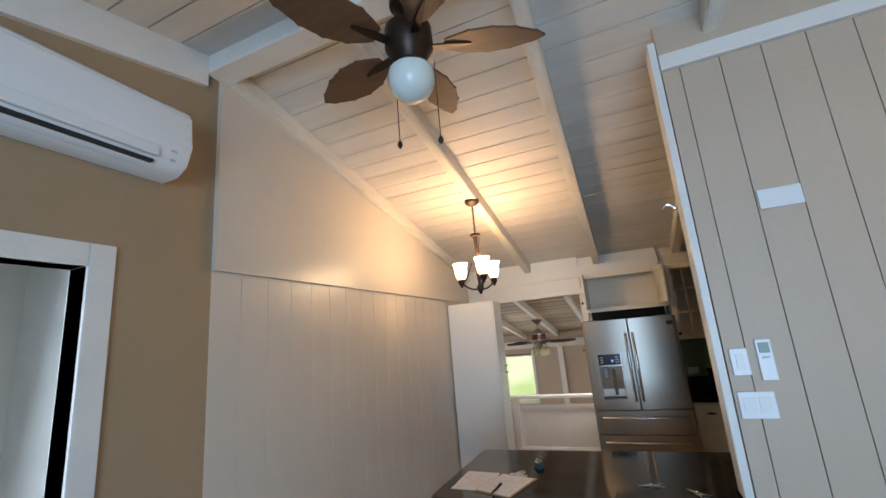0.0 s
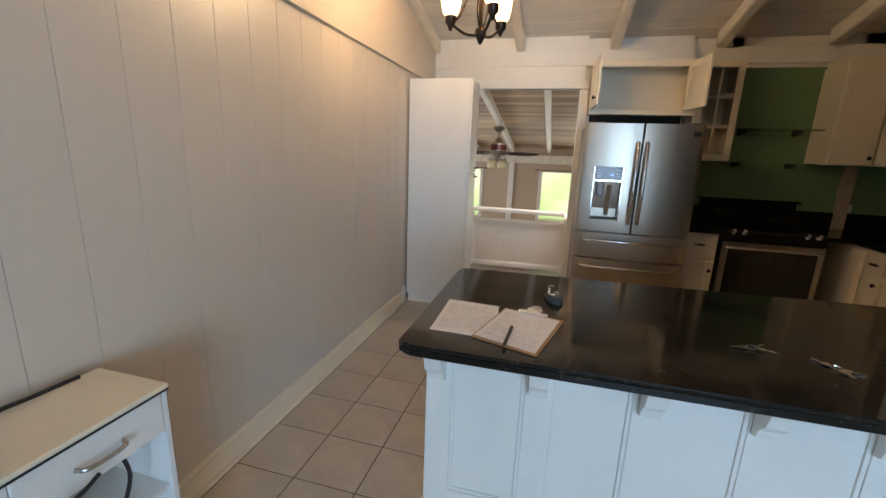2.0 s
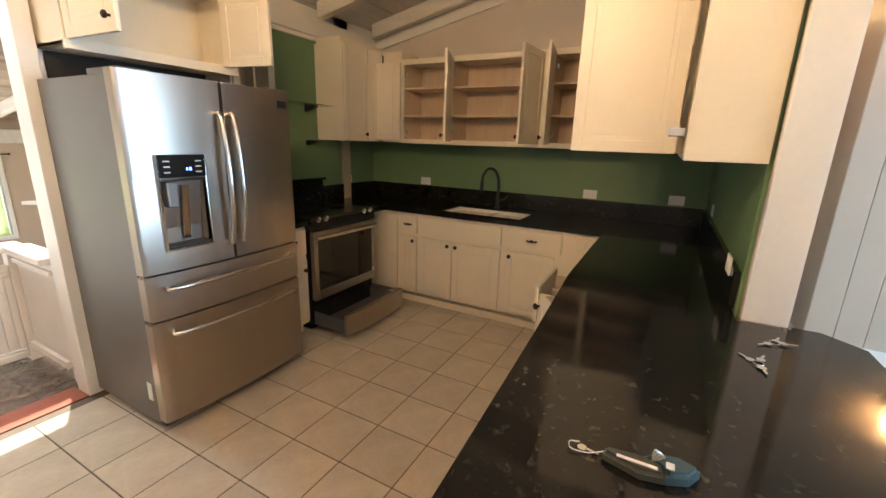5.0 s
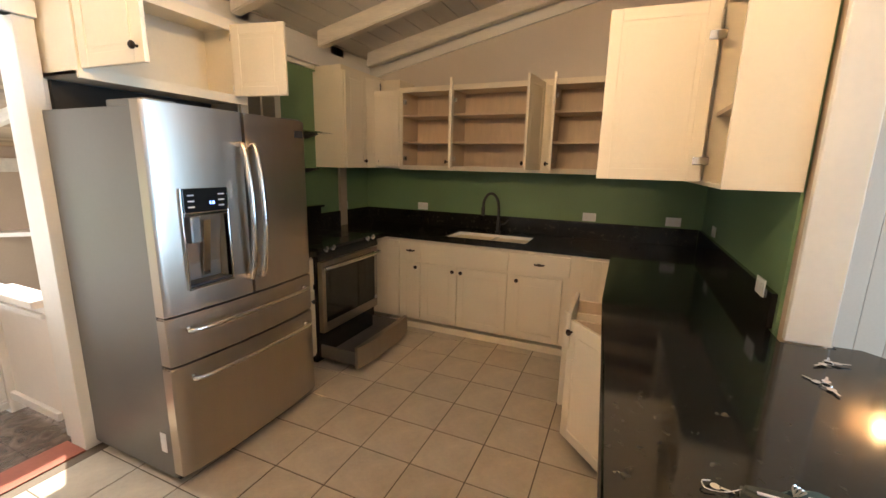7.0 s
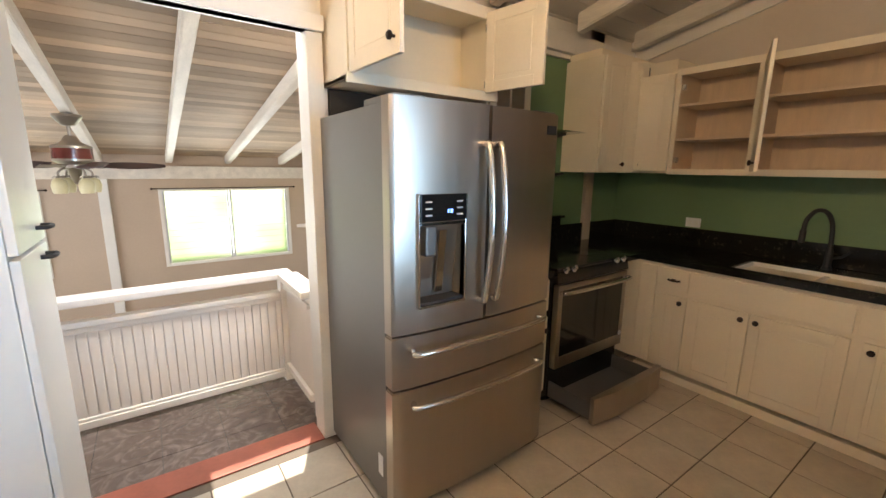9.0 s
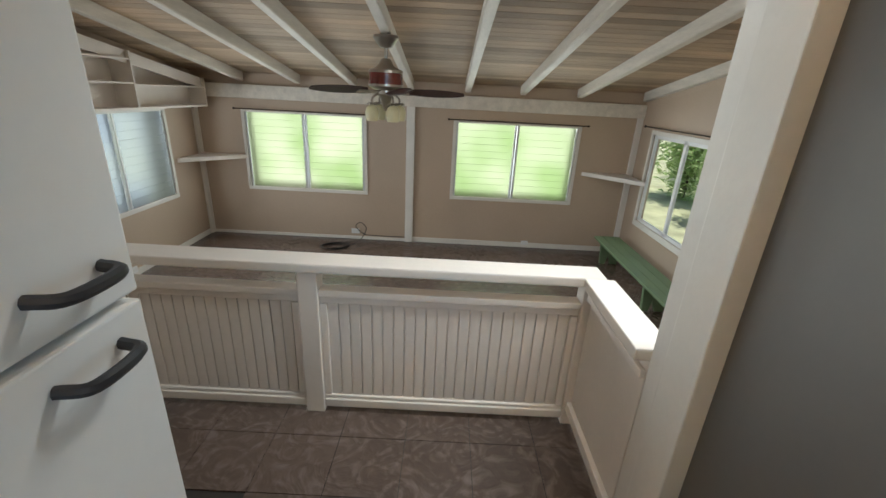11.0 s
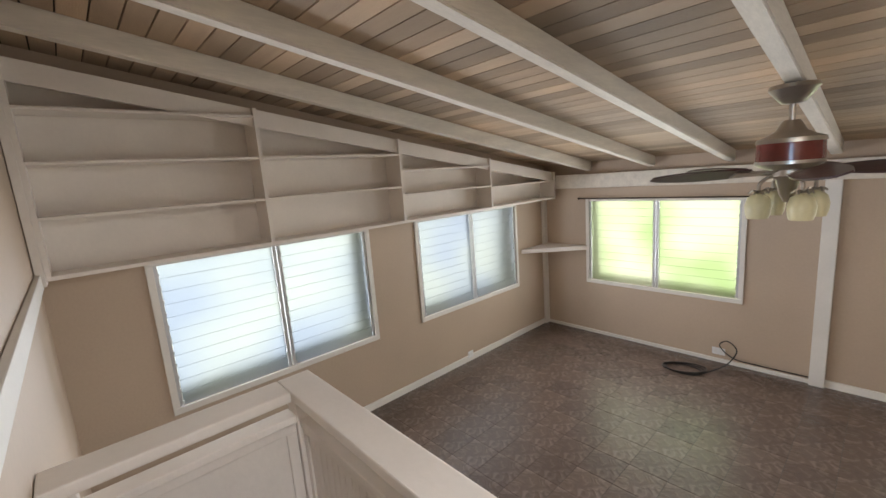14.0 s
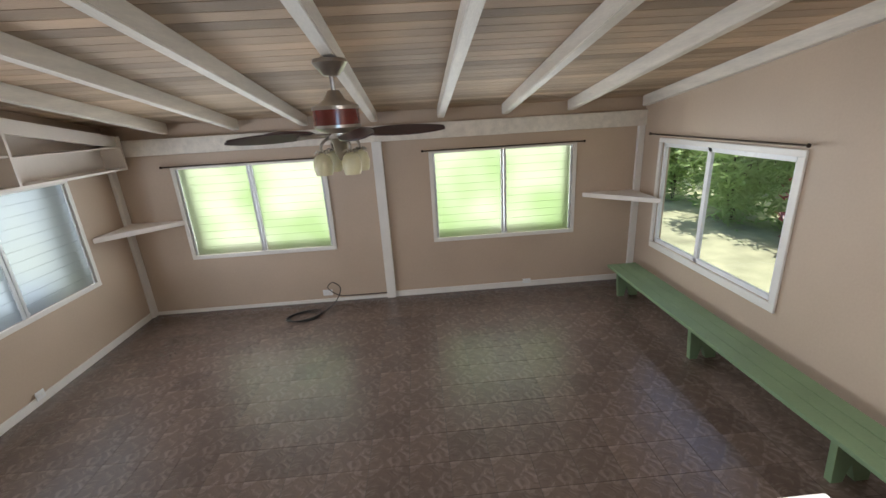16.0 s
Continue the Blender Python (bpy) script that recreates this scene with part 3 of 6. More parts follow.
# ---- windows ----
def louvre_window(name, along, at, span, side, material):
    """Two frosted louvre lights in a white frame. along: 0 along x, 1 along y. side: where the room is."""
    def b(u0, u1, d0, d1, z0, z1):
        lo, hi = at - side * d0, at - side * d1
        return ((u0, lo, z0), (u1, hi, z1)) if along == 0 else ((lo, u0, z0), (hi, u1, z1))
    c0, c1 = span
    mid = (c0 + c1) / 2
    win = empty(name, ((mid, at, WZ0) if along == 0 else (at, mid, WZ0)), "white framed window with frosted glass louvres", "window", kind="structure")
    boxes("frame", TRIM, [b(c0 - 0.05, c1 + 0.05, -0.022, -0.002, WZ0 - 0.055, WZ0), b(c0 - 0.05, c1 + 0.05, -0.022, -0.002, WZ1, WZ1 + 0.03), b(c0 - 0.05, c0, -0.022, -0.002, WZ0, WZ1), b(c1, c1 + 0.05, -0.022, -0.002, WZ0, WZ1)], win)
    boxes("mullion", ALU, [b(mid - 0.035, mid - 0.005, -0.01, 0.06, WZ0, WZ1), b(mid + 0.005, mid + 0.035, -0.01, 0.06, WZ0, WZ1), b(c0, c0 + 0.028, 0.0, 0.06, WZ0, WZ1), b(c1 - 0.028, c1, 0.0, 0.06, WZ0, WZ1)], win, 0.003)
    clips = bmesh.new()
    n, h = 11, (WZ1 - WZ0) / 11
    for u0, u1 in ((c0 + 0.03, mid - 0.037), (mid + 0.037, c1 - 0.03)):
        for k in range(n):
            bm = bmesh.new()
            z = WZ0 + k * h
            add_box(bm, (u0, 0.0, 0.0), (u1, 0.006, h + 0.003), 0.0)
            off = Vector((0, at - side * 0.012, z)) if along == 0 else Vector((at - side * 0.012, 0, z))
            if along == 1:
                for v in bm.verts:
                    v.co = Vector((v.co.y, v.co.x, v.co.z))
                tilt = Matrix.Rotation(radians(4 * side), 4, "Y")
            else:
                tilt = Matrix.Rotation(radians(-4 * side), 4, "X")
            pane = finish("pane", bm, material, win, m=Matrix.Translation(off) @ tilt)
            pane.visible_shadow = False
            for u in (u0 - 0.006, u1 - 0.006):
                lo, hi = b(u, u + 0.012, -0.012, 0.0, z + 0.02, z + 0.045)
                add_box(clips, lo, hi, 0.002)
    finish("clip", clips, ALU, win)
    rod = bmesh.new()
    d = 0.07 * side
    ends = ((c0 - 0.13, at + d, WZ1 + 0.045), (c1 + 0.13, at + d, WZ1 + 0.045))
    if along == 1:
        ends = tuple((p[1], p[0], p[2]) for p in ends)
    add_tube(rod, ends, 0.008)
    for e in ends:
        s = bmesh.ops.create_uvsphere(rod, u_segments=10, v_segments=8, radius=0.017)
        bmesh.ops.translate(rod, verts=s["verts"], vec=e)
    for u in (c0 - 0.08, mid, c1 + 0.08):
        q = (u, at + d, WZ1 + 0.045) if along == 0 else (at + d, u, WZ1 + 0.045)
        w = (u, at, WZ1 + 0.035) if along == 0 else (at, u, WZ1 + 0.035)
        add_tube(rod, (q, w), 0.006)
    tagged(finish("curtain_rod", rod, BRONZE, smooth=True), "thin dark bronze curtain rod above the window", "curtain rod", "curtain rods")


louvre_window("window_1", 1, SW, W1, 1, FROST)
louvre_window("window_2", 1, SW, W2, 1, FROST)
louvre_window("window_3", 0, SFAR, W3, -1, FROST_GARDEN)
louvre_window("window_4", 0, SFAR, W4, -1, FROST_GARDEN)


def slider_window():
    y0, y1 = W5
    z0, z1 = -0.2, 1.10
    mid = (y0 + y1) / 2 + 0.12
    win = empty("window_5", (SE, mid, z0), "white framed clear sliding window to the garden", "window", kind="structure")
    boxes("frame", TRIM, [((SE - 0.025, y0 - 0.07, z0 - 0.08), (SE - 0.002, y1 + 0.06, z0)), ((SE - 0.025, y0 - 0.07, z1), (SE - 0.002, y1 + 0.06, z1 + 0.06)), ((SE - 0.025, y0 - 0.07, z0), (SE - 0.002, y0, z1)), ((SE - 0.025, y1, z0), (SE - 0.002, y1 + 0.06, z1))], win, 0.006)
    boxes("sash", PLASTIC, [((SE + 0.01, mid - 0.03, z0), (SE + 0.05, mid + 0.03, z1)), ((SE + 0.01, y0, z0), (SE + 0.05, y0 + 0.045, z1)), ((SE + 0.01, y1 - 0.045, z0), (SE + 0.05, y1, z1)), ((SE + 0.01, y0, z0), (SE + 0.05, y1, z0 + 0.05)), ((SE + 0.01, y0, z1 - 0.05), (SE + 0.05, y1, z1))], win, 0.004)
    for a, b in ((y0 + 0.045, mid - 0.03), (mid + 0.03, y1 - 0.045)):
        boxes("pane", CLEAR, [((SE + 0.028, a, z0 + 0.05), (SE + 0.034, b, z1 - 0.05))], win, 0).visible_shadow = False
    rod = bmesh.new()
    add_tube(rod, ((SE - 0.07, y0 - 0.12, z1 + 0.1), (SE - 0.07, y1 + 0.2, z1 + 0.1)), 0.009)
    for y in (y0 - 0.12, y1 + 0.2):
        s = bmesh.ops.create_uvsphere(rod, u_segments=10, v_segments=8, radius=0.018)
        bmesh.ops.translate(rod, verts=s["verts"], vec=(SE - 0.07, y, z1 + 0.1))
    for y in (y0 - 0.06, y1 + 0.1):
        add_tube(rod, ((SE - 0.07, y, z1 + 0.1), (SE, y, z1 + 0.09)), 0.006)
    tagged(finish("curtain_rod", rod, BRONZE, smooth=True), "thin dark bronze curtain rod above the window", "curtain rod", "curtain rods")


slider_window()

# ---- landing rail ----
RY, RX0, RX1, CAPZ = 6.70, -0.93, 1.58, 0.80
rail = empty("landing_rail", (0.3, RY, 0), "cream painted beadboard half wall with a flat cap", "railing")
boxes("cap", RAILP, [((RX0 - 0.10, RY - 0.04, CAPZ - 0.045), (RX1 + 0.04, RY + 0.10, CAPZ)), ((RX0 - 0.10, 5.902, CAPZ - 0.045), (RX0 + 0.05, RY - 0.041, CAPZ)), ((RX1 - 0.06, 6.14, CAPZ - 0.045), (RX1 + 0.07, RY - 0.041, CAPZ))], rail, 0.008)
for x in (RX0, 0.32, RX1):
    boxes("post", RAILP, [((x - 0.045, RY - 0.03, 0.0), (x + 0.045, RY + 0.06, CAPZ - 0.047))], rail, 0.005)
boxes("post", RAILP, [((RX0 - 0.045, 5.902, 0), (RX0 + 0.045, 5.99, CAPZ - 0.047))], rail, 0.005)
for x0, x1 in ((RX0 + 0.046, 0.274), (0.366, RX1 - 0.046)):
    boxes("panel", RAILP, [((x0, RY + 0.005, 0.06), (x1, RY + 0.04, 0.635))], rail, 0.002)
    boxes("top_rail", RAILP, [((x0, RY - 0.022, 0.635), (x1, RY + 0.05, 0.668))], rail, 0.006)
    boxes("moulding", RAILP, [((x0, RY - 0.024, 0.03), (x1, RY + 0.004, 0.075)), ((x0, RY - 0.016, 0.076), (x1, RY + 0.004, 0.095)), ((x0, RY - 0.012, 0.60), (x1, RY + 0.004, 0.634)), ((x0, RY - 0.014, 0.096), (x0 + 0.035, RY + 0.004, 0.599)), ((x1 - 0.035, RY - 0.014, 0.096), (x1, RY + 0.004, 0.599))], rail, 0.006)
    k = int((x1 - x0 - 0.08) / 0.048)
    w = (x1 - x0 - 0.072) / k
    first = None
    for i in range(k):
        if first is None:
            first = boxes("slat", RAILP, [((x0 + 0.036, RY - 0.006, 0.096), (x0 + 0.036 + w - 0.004, RY + 0.005, 0.599))], rail, 0.003)
        else:
            s = new("slat", first.data)
            s.parent, s.matrix_parent_inverse = rail, first.matrix_parent_inverse
            s.location = (i * w, 0, 0)
boxes("side_panel", RAILP, [((RX0 - 0.02, 5.991, 0.05), (RX0 + 0.012, RY - 0.031, 0.655))], rail, 0.005)
boxes("side_panel", RAILP, [((RX1 - 0.01, 6.14, 0.09), (RX1 + 0.02, RY - 0.031, 0.754))], rail, 0.005)
boxes("top_rail", RAILP, [((RX0 - 0.04, 5.991, 0.656), (RX0 + 0.045, RY - 0.031, 0.69))], rail, 0.005)
for x0, x1, y0, y1, z0, z1 in ((0.012, 0.045, 5.991, 6.669, 0.03, 0.075), (0.012, 0.03, 5.991, 6.669, 0.076, 0.1), (0.012, 0.028, 5.991, 6.669, 0.61, 0.654),
                               (0.012, 0.026, 6.625, 6.669, 0.101, 0.609), (0.012, 0.026, 5.991, 6.03, 0.101, 0.609), (2.48, 2.499, 6.14, 6.669, 0.69, 0.72), (2.475, 2.499, 6.14, 6.669, 0.09, 0.14)):
    boxes("moulding", RAILP, [((RX0 + x0, y0, z0), (RX0 + x1, y1, z1))], rail, 0.005)

# ---- built-in shelves of the sunroom ----
SHX = -2.84
shelf = empty("wall_shelf", (SW, 8.8, 1.15), "cream painted built-in shelves below the sloping ceiling, empty", "shelf")
bm = bmesh.new()
add_prism(bm, [(5.95, 1.15), (SFAR - 0.1, 1.15), (SFAR - 0.1, sbeam(SFAR - 0.1)), (5.95, sbeam(5.95))], 0, SW + 0.002, SW + 0.014)
finish("back", bm, RAILP, shelf)
boxes("bottom_board", RAILP, [((SW + 0.014, 5.95, 1.15), (SHX, SFAR - 0.1, 1.178))], shelf, 0.003)
for y in (5.95, 7.36, 8.79, 10.23, SFAR - 0.13):
    bm = bmesh.new()
    add_prism(bm, [(y, 1.178), (y + 0.028, 1.178), (y + 0.028, sbeam(y)), (y, sbeam(y))], 0, SW + 0.014, SHX + 0.002)
    finish("upright", bm, RAILP, shelf)
boxes("end_board", RAILP, [((SW + 0.014, 5.905, 1.12), (SHX + 0.004, 5.949, 2.5))], shelf, 0.003)
for ya, yb, zs in ((5.978, 7.36, (1.53, 1.87, 2.2)), (7.388, 8.79, (1.53, 1.87)), (8.818, 10.23, (1.44, 1.70)), (10.258, SFAR - 0.13, (1.42,))):
    for z in zs:
        boxes("shelf_board", RAILP, [((SW + 0.014, ya, z), (SHX - 0.004, yb, z + 0.02))], shelf, 0.003)
    bm = bmesh.new()
    add_prism(bm, [(ya, sbeam(ya) - 0.14), (yb, sbeam(yb) - 0.14), (yb, sbeam(yb)), (ya, sbeam(ya))], 0, SHX - 0.06, SHX - 0.035)
    finish("sloping_board", bm, RAILP, shelf)


def corner_shelf(cx, sx, d):
    bm = bmesh.new()
    add_prism(bm, [(cx, SFAR - 0.003), (cx, SFAR - d), (cx + sx * d * 1.0, SFAR - 0.003)][::1], 2, 0.37, 0.43)
    tagged(finish("corner_shelf", bm, RAILP), "cream triangular wooden corner shelf on the wall", "shelf", "corner shelves")


corner_shelf(SW + 0.052, 1, 0.72)
corner_shelf(SE - 0.092, -1, 0.72)


def bench():
    x0, x1, y0, y1, z = 3.36, 3.76, 7.3, 11.42, -0.525
    b = empty("bench", ((x0 + x1) / 2, 9.4, SFLOOR), "long sage green painted wooden bench against the wall", "bench")
    w = (x1 - x0 - 0.012) / 3
    for k in range(3):
        boxes("plank", BENCHP, [((x0 + k * (w + 0.006), y0, z - 0.035), (x0 + k * (w + 0.006) + w, y1, z))], b, 0.005)
    for y in (11.25, 9.7, 8.2):
        bm = bmesh.new()
        add_prism(bm, [(x0 + 0.06, z - 0.036), (x1 - 0.04, z - 0.036), (x1 - 0.04, SFLOOR), (x1 - 0.14, SFLOOR), (3.56, SFLOOR + 0.16), (x0 + 0.17, SFLOOR), (x0 + 0.09, SFLOOR)], 1, y - 0.025, y + 0.025)
        finish("leg", bm, BENCHP, b)


bench()


def sun_fan():
    x, y = 0.30, 9.18
    top = sbeam(y)
    f = empty("ceiling_fan", (x, y, top), "pewter and cherry red ceiling fan with amber glass lamp shades", "ceiling fan")
    k = 0.335  # the fan's drop

    def lathe(name, material, prof):
        bm = bmesh.new()
        add_lathe(bm, (x, y, top), prof, 28)
        finish(name, bm, material, f, True)
    lathe("canopy", PEWTER, [(0.10, -0.001), (0.105, -0.02), (0.085, -0.045), (0.05, -0.085), (0.03, -0.09)])
    lathe("rod", PEWTER, [(0.014, -0.09), (0.014, -0.17)])
    lathe("motor_top", PEWTER, [(0.035, -0.165), (0.045, -0.18), (0.065, -0.215), (0.10, -0.235), (0.142, -0.25), (0.145, -0.27)])
    lathe("motor_band", CHERRY, [(0.14, -0.27), (0.142, -0.355)])
    lathe("motor_base", PEWTER, [(0.145, -0.355), (0.145, -0.37), (0.11, -0.39), (0.075, -0.40), (0.075, -0.43), (0.05, -0.45), (0.035, -0.52), (0.012, -0.56)])
    for i in range(5):
        a = radians(4 + 72 * i)
        bm = bmesh.new()
        n = 14
        ring = []
        for j in range(n + 1):
            s = j / n
            r = 0.20 + 0.47 * s
            hw = 0.074 * math.sin(math.pi * min(1, 0.16 + 0.80 * s)) ** 0.6 + 0.004
            ring.append((r, hw))
        pts = [(r, w) for r, w in ring] + [(r, -w) for r, w in ring[::-1]]
        add_prism(bm, pts, 2, -0.004, 0.004)
        m = Matrix.Translation((x, y, top - 0.405)) @ Matrix.Rotation(a, 4, "Z") @ Matrix.Rotation(radians(19), 4, "X")
        finish("blade", bm, BLADE, f, m=m)
        bm = bmesh.new()
        add_prism(bm, [(0.07, 0.03), (0.18, 0.022), (0.27, 0.035), (0.27, -0.035), (0.18, -0.022), (0.07, -0.03)], 2, -0.012, -0.004)
        finish("bracket", bm, PEWTER, f, m=m)
    for i in range(4):
        a = radians(35 + 90 * i)
        d = Vector((math.cos(a), math.sin(a), 0))
        c = Vector((x, y, top))
        bm = bmesh.new()
        add_tube(bm, arc([c + Vector((0, 0, -0.47)), c + d * 0.07 + Vector((0, 0, -0.43)), c + d * 0.125 + Vector((0, 0, -0.46)), c + d * 0.13 + Vector((0, 0, -0.50))], 8), 0.009)
        for q in range(7):
            b = 2 * math.pi * q / 7
            e = c + d * 0.13 + Vector((0, 0, -0.505))
            add_tube(bm, (e, e + Vector((0.03 * math.cos(b), 0.03 * math.sin(b), 0.01)), e + Vector((0.045 * math.cos(b), 0.045 * math.sin(b), -0.004))), 0.005, 5)
        finish("arm", bm, PEWTER, f, True)
        bm = bmesh.new()
        add_lathe(bm, c + d * 0.13 + Vector((0, 0, -0.51)), [(0.02, 0), (0.048, -0.02), (0.06, -0.06), (0.056, -0.10), (0.048, -0.125)], 18)
        finish("shade", bm, AMBERSHADE, f, True)
    f.scale = (1.1, 1.1, 1.16)


sun_fan()

# cable and outlets on the far wall
bm = bmesh.new()
for k in range(3):
    add_tube(bm, [(-0.86 + 0.2 * (1 + 0.06 * k) * math.cos(a), 11.35 + 0.13 * (1 + 0.1 * k) * math.sin(a + 0.2 * k), SFLOOR + 0.01 + 0.012 * k) for a in [2 * math.pi * i / 28 for i in range(29)]], 0.007, 6)
add_tube(bm, arc([(-0.66, 11.35, SFLOOR + 0.01), (-0.5, 11.66, SFLOOR + 0.05), (-0.42, SFAR - 0.06, -0.72), (-0.52, SFAR - 0.05, -0.62), (-0.6, SFAR - 0.05, -0.7), (-0.45, SFAR - 0.04, -0.83), (-0.2, SFAR - 0.03, -0.85), (0.24, SFAR - 0.03, -0.85)], 10), 0.007, 6)
tagged(finish("coiled_cable", bm, CORD, smooth=True), "black coaxial cable coiled on the floor by the wall", "cable")


def outlet(at, normal, w=0.115, h=0.075, label="white plastic wall outlet with cover plate"):
    """A cover plate with two sockets, its back on the wall at at."""
    n = Vector(normal)
    ob = empty("wall_outlet", at, label, "outlet", "wall outlets")
    turn = n.to_track_quat("Z", "Y").to_matrix().to_4x4()
    m = Matrix.Translation(at) @ turn
    boxes("plate", PLASTIC, [((-w / 2, -h / 2, 0.001), (w / 2, h / 2, 0.008))], ob, 0.003, m)
    for s in (-1, 1):
        boxes("socket", WHITE, [((s * w * 0.22 - 0.015, -0.017, 0.008), (s * w * 0.22 + 0.015, 0.017, 0.0105))], ob, 0.001, m)


outlet((-0.62, SFAR, SFLOOR + 0.14), (0, -1, 0), 0.14, 0.09)
outlet((2.32, SFAR - 0.022, SFLOOR + 0.09), (0, -1, 0), 0.12, 0.07)
outlet((SW + 0.022, 9.9, SFLOOR + 0.1), (1, 0, 0), 0.1, 0.09)


# ---- kitchen: fridge ----
def fridge():
    x0, x1, yf, yb, top = 1.585, 2.50, 5.13, 5.90, 1.775
    f = empty("refrigerator", ((x0 + x1) / 2, 5.5, 0), "stainless steel french door refrigerator with grey sides", "refrigerator")
    boxes("body", GREYSIDE, [((x0 + 0.005, yf + 0.09, 0.03), (x1 - 0.005, yb, 1.755))], f, 0.006)
    for x in (x0 + 0.02, x1 - 0.16):
        boxes("hinge_cover", GREYSIDE, [((x, yf + 0.03, 1.756), (x + 0.14, yf + 0.28, 1.785))], f, 0.008)
    for y in (yf + 0.1, yb - 0.1):
        boxes("foot", BLACKMAT, [((x0 + 0.03, y, 0), (x1 - 0.03, y + 0.06, 0.03))], f)

    def bowed(name, a, b, z0, z1, hole=None):
        """A door with a gently bowed front."""
        n, c, half = 14, (x0 + x1) / 2, (x1 - x0) / 2
        pts = [(a, yf + 0.085), (a, yf + 0.03)]
        for i in range(n + 1):
            x = a + 0.006 + (b - a - 0.012) * i / n
            pts.append((x, yf + 0.028 * ((x - c) / half) ** 2 - 0.002))
        pts += [(b, yf + 0.03), (b, yf + 0.085)]
        bm = bmesh.new()
        if hole:
            p, q, h0, h1 = hole

            def front(x):
                return yf + 0.028 * ((x - c) / half) ** 2 - 0.002
            add_prism(bm, pts, 2, z0, h0)
            add_prism(bm, pts, 2, h1, z1)
            add_prism(bm, [(a, yf + 0.085), (a, yf + 0.03)] + [(a + 0.006 + (p - a - 0.006) * i / 6, front(a + 0.006 + (p - a - 0.006) * i / 6)) for i in range(7)] + [(p, yf + 0.085)], 2, h0, h1)
            add_prism(bm, [(q, yf + 0.085)] + [(q + (b - 0.006 - q) * i / 6, front(q + (b - 0.006 - q) * i / 6)) for i in range(7)] + [(b, yf + 0.03), (b, yf + 0.085)], 2, h0, h1)
            return finish(name, bm, STEEL, f, True)
        add_prism(bm, pts, 2, z0, z1)
        es = [e for e in bm.edges if abs(e.verts[0].co.z - e.verts[1].co.z) < 1e-5 and min(e.verts[0].co.y, e.verts[1].co.y) < yf + 0.05]
        bmesh.ops.bevel(bm, geom=es, offset=0.006, segments=2, affect="EDGES")
        return finish(name, bm, STEEL, f, True)
    mid = (x0 + x1) / 2
    dx0, dx1 = x0 + 0.115, x0 + 0.335
    bowed("door", x0, mid - 0.003, 0.86, top, (dx0, dx1, 0.97, 1.31))
    bowed("door", mid + 0.003, x1, 0.86, top)
    bowed("drawer", x0, x1, 0.622, 0.85)
    bowed("drawer", x0, x1, 0.06, 0.612)
    # dispenser: a cavity in the door, its back sloping, with spout and tray
    boxes("dispenser_frame", STEELH, [((dx0 - 0.008, yf - 0.004, 0.962), (dx0, yf + 0.03, 1.42)), ((dx1, yf - 0.004, 0.962), (dx1 + 0.008, yf + 0.03, 1.42)), ((dx0, yf - 0.004, 0.962), (dx1, yf + 0.02, 0.972)), ((dx0, yf - 0.004, 1.296), (dx1, yf + 0.02, 1.312))], f, 0.002)
    boxes("control_panel", BLACK, [((dx0, yf - 0.008, 1.313), (dx1, yf + 0.02, 1.42))], f, 0.003)
    bm = bmesh.new()
    add_prism(bm, [(yf + 0.083, 0.973), (yf + 0.083, 1.295), (yf + 0.045, 1.295), (yf + 0.078, 1.06), (yf + 0.078, 0.973)], 0, dx0 + 0.001, dx1 - 0.001)
    finish("recess", bm, STEEL, f)
    boxes("tray", BLACKMAT, [((dx0 + 0.002, yf + 0.002, 0.973), (dx1 - 0.002, yf + 0.077, 0.985))], f, 0.002)
    boxes("spout", GREYSIDE, [((dx0 + 0.03, yf + 0.004, 1.17), (dx0 + 0.085, yf + 0.055, 1.294))], f, 0.01)
    bm = bmesh.new()
    add_prism(bm, [(yf + 0.030, 1.27), (yf + 0.038, 1.27), (yf + 0.072, 1.0), (yf + 0.064, 1.0)], 0, dx0 + 0.115, dx0 + 0.15)
    finish("paddle", bm, STEELH, f)
    boxes("digits", DISPLAY, [((dx0 + 0.125, yf - 0.0095, 1.345), (dx0 + 0.132, yf - 0.0085, 1.36)), ((dx0 + 0.138, yf - 0.0095, 1.345), (dx0 + 0.15, yf - 0.0085, 1.36))], f, 0)
    for s in (0, 1):
        for k in range(3):
            boxes("key_mark", INK, [((dx0 + 0.02 + 0.15 * s, yf - 0.0095, 1.335 + 0.026 * k), (dx0 + 0.05 + 0.15 * s, yf - 0.0085, 1.341 + 0.026 * k))], f, 0)
    boxes("badge", BLACKMAT, [((x1 - 0.09, yf + 0.01, 1.68), (x1 - 0.03, yf + 0.022, 1.72))], f, 0.002)
    for x in (mid - 0.035, mid + 0.035):
        bm = bmesh.new()
        add_tube(bm, arc([(x, yf - 0.002, 0.95), (x, yf - 0.045, 0.98), (x, yf - 0.075, 1.28), (x, yf - 0.045, 1.59), (x, yf - 0.002, 1.62)], 10), 0.014, 10)
        finish("handle", bm, STEELH, f, True)
    for z in (0.785, 0.55):
        bm = bmesh.new()
        add_tube(bm, arc([(x0 + 0.09, yf + 0.012, z), (x0 + 0.11, yf - 0.035, z), (mid, yf - 0.06, z + 0.004), (x1 - 0.11, yf - 0.035, z), (x1 - 0.09, yf + 0.012, z)], 10), 0.013, 10)
        finish("handle", bm, STEELH, f, True)
    boxes("label", PAPER, [((x0 + 0.0015, yf + 0.13, 0.16), (x0 + 0.0045, yf + 0.17, 0.26))], f, 0.0)


fridge()


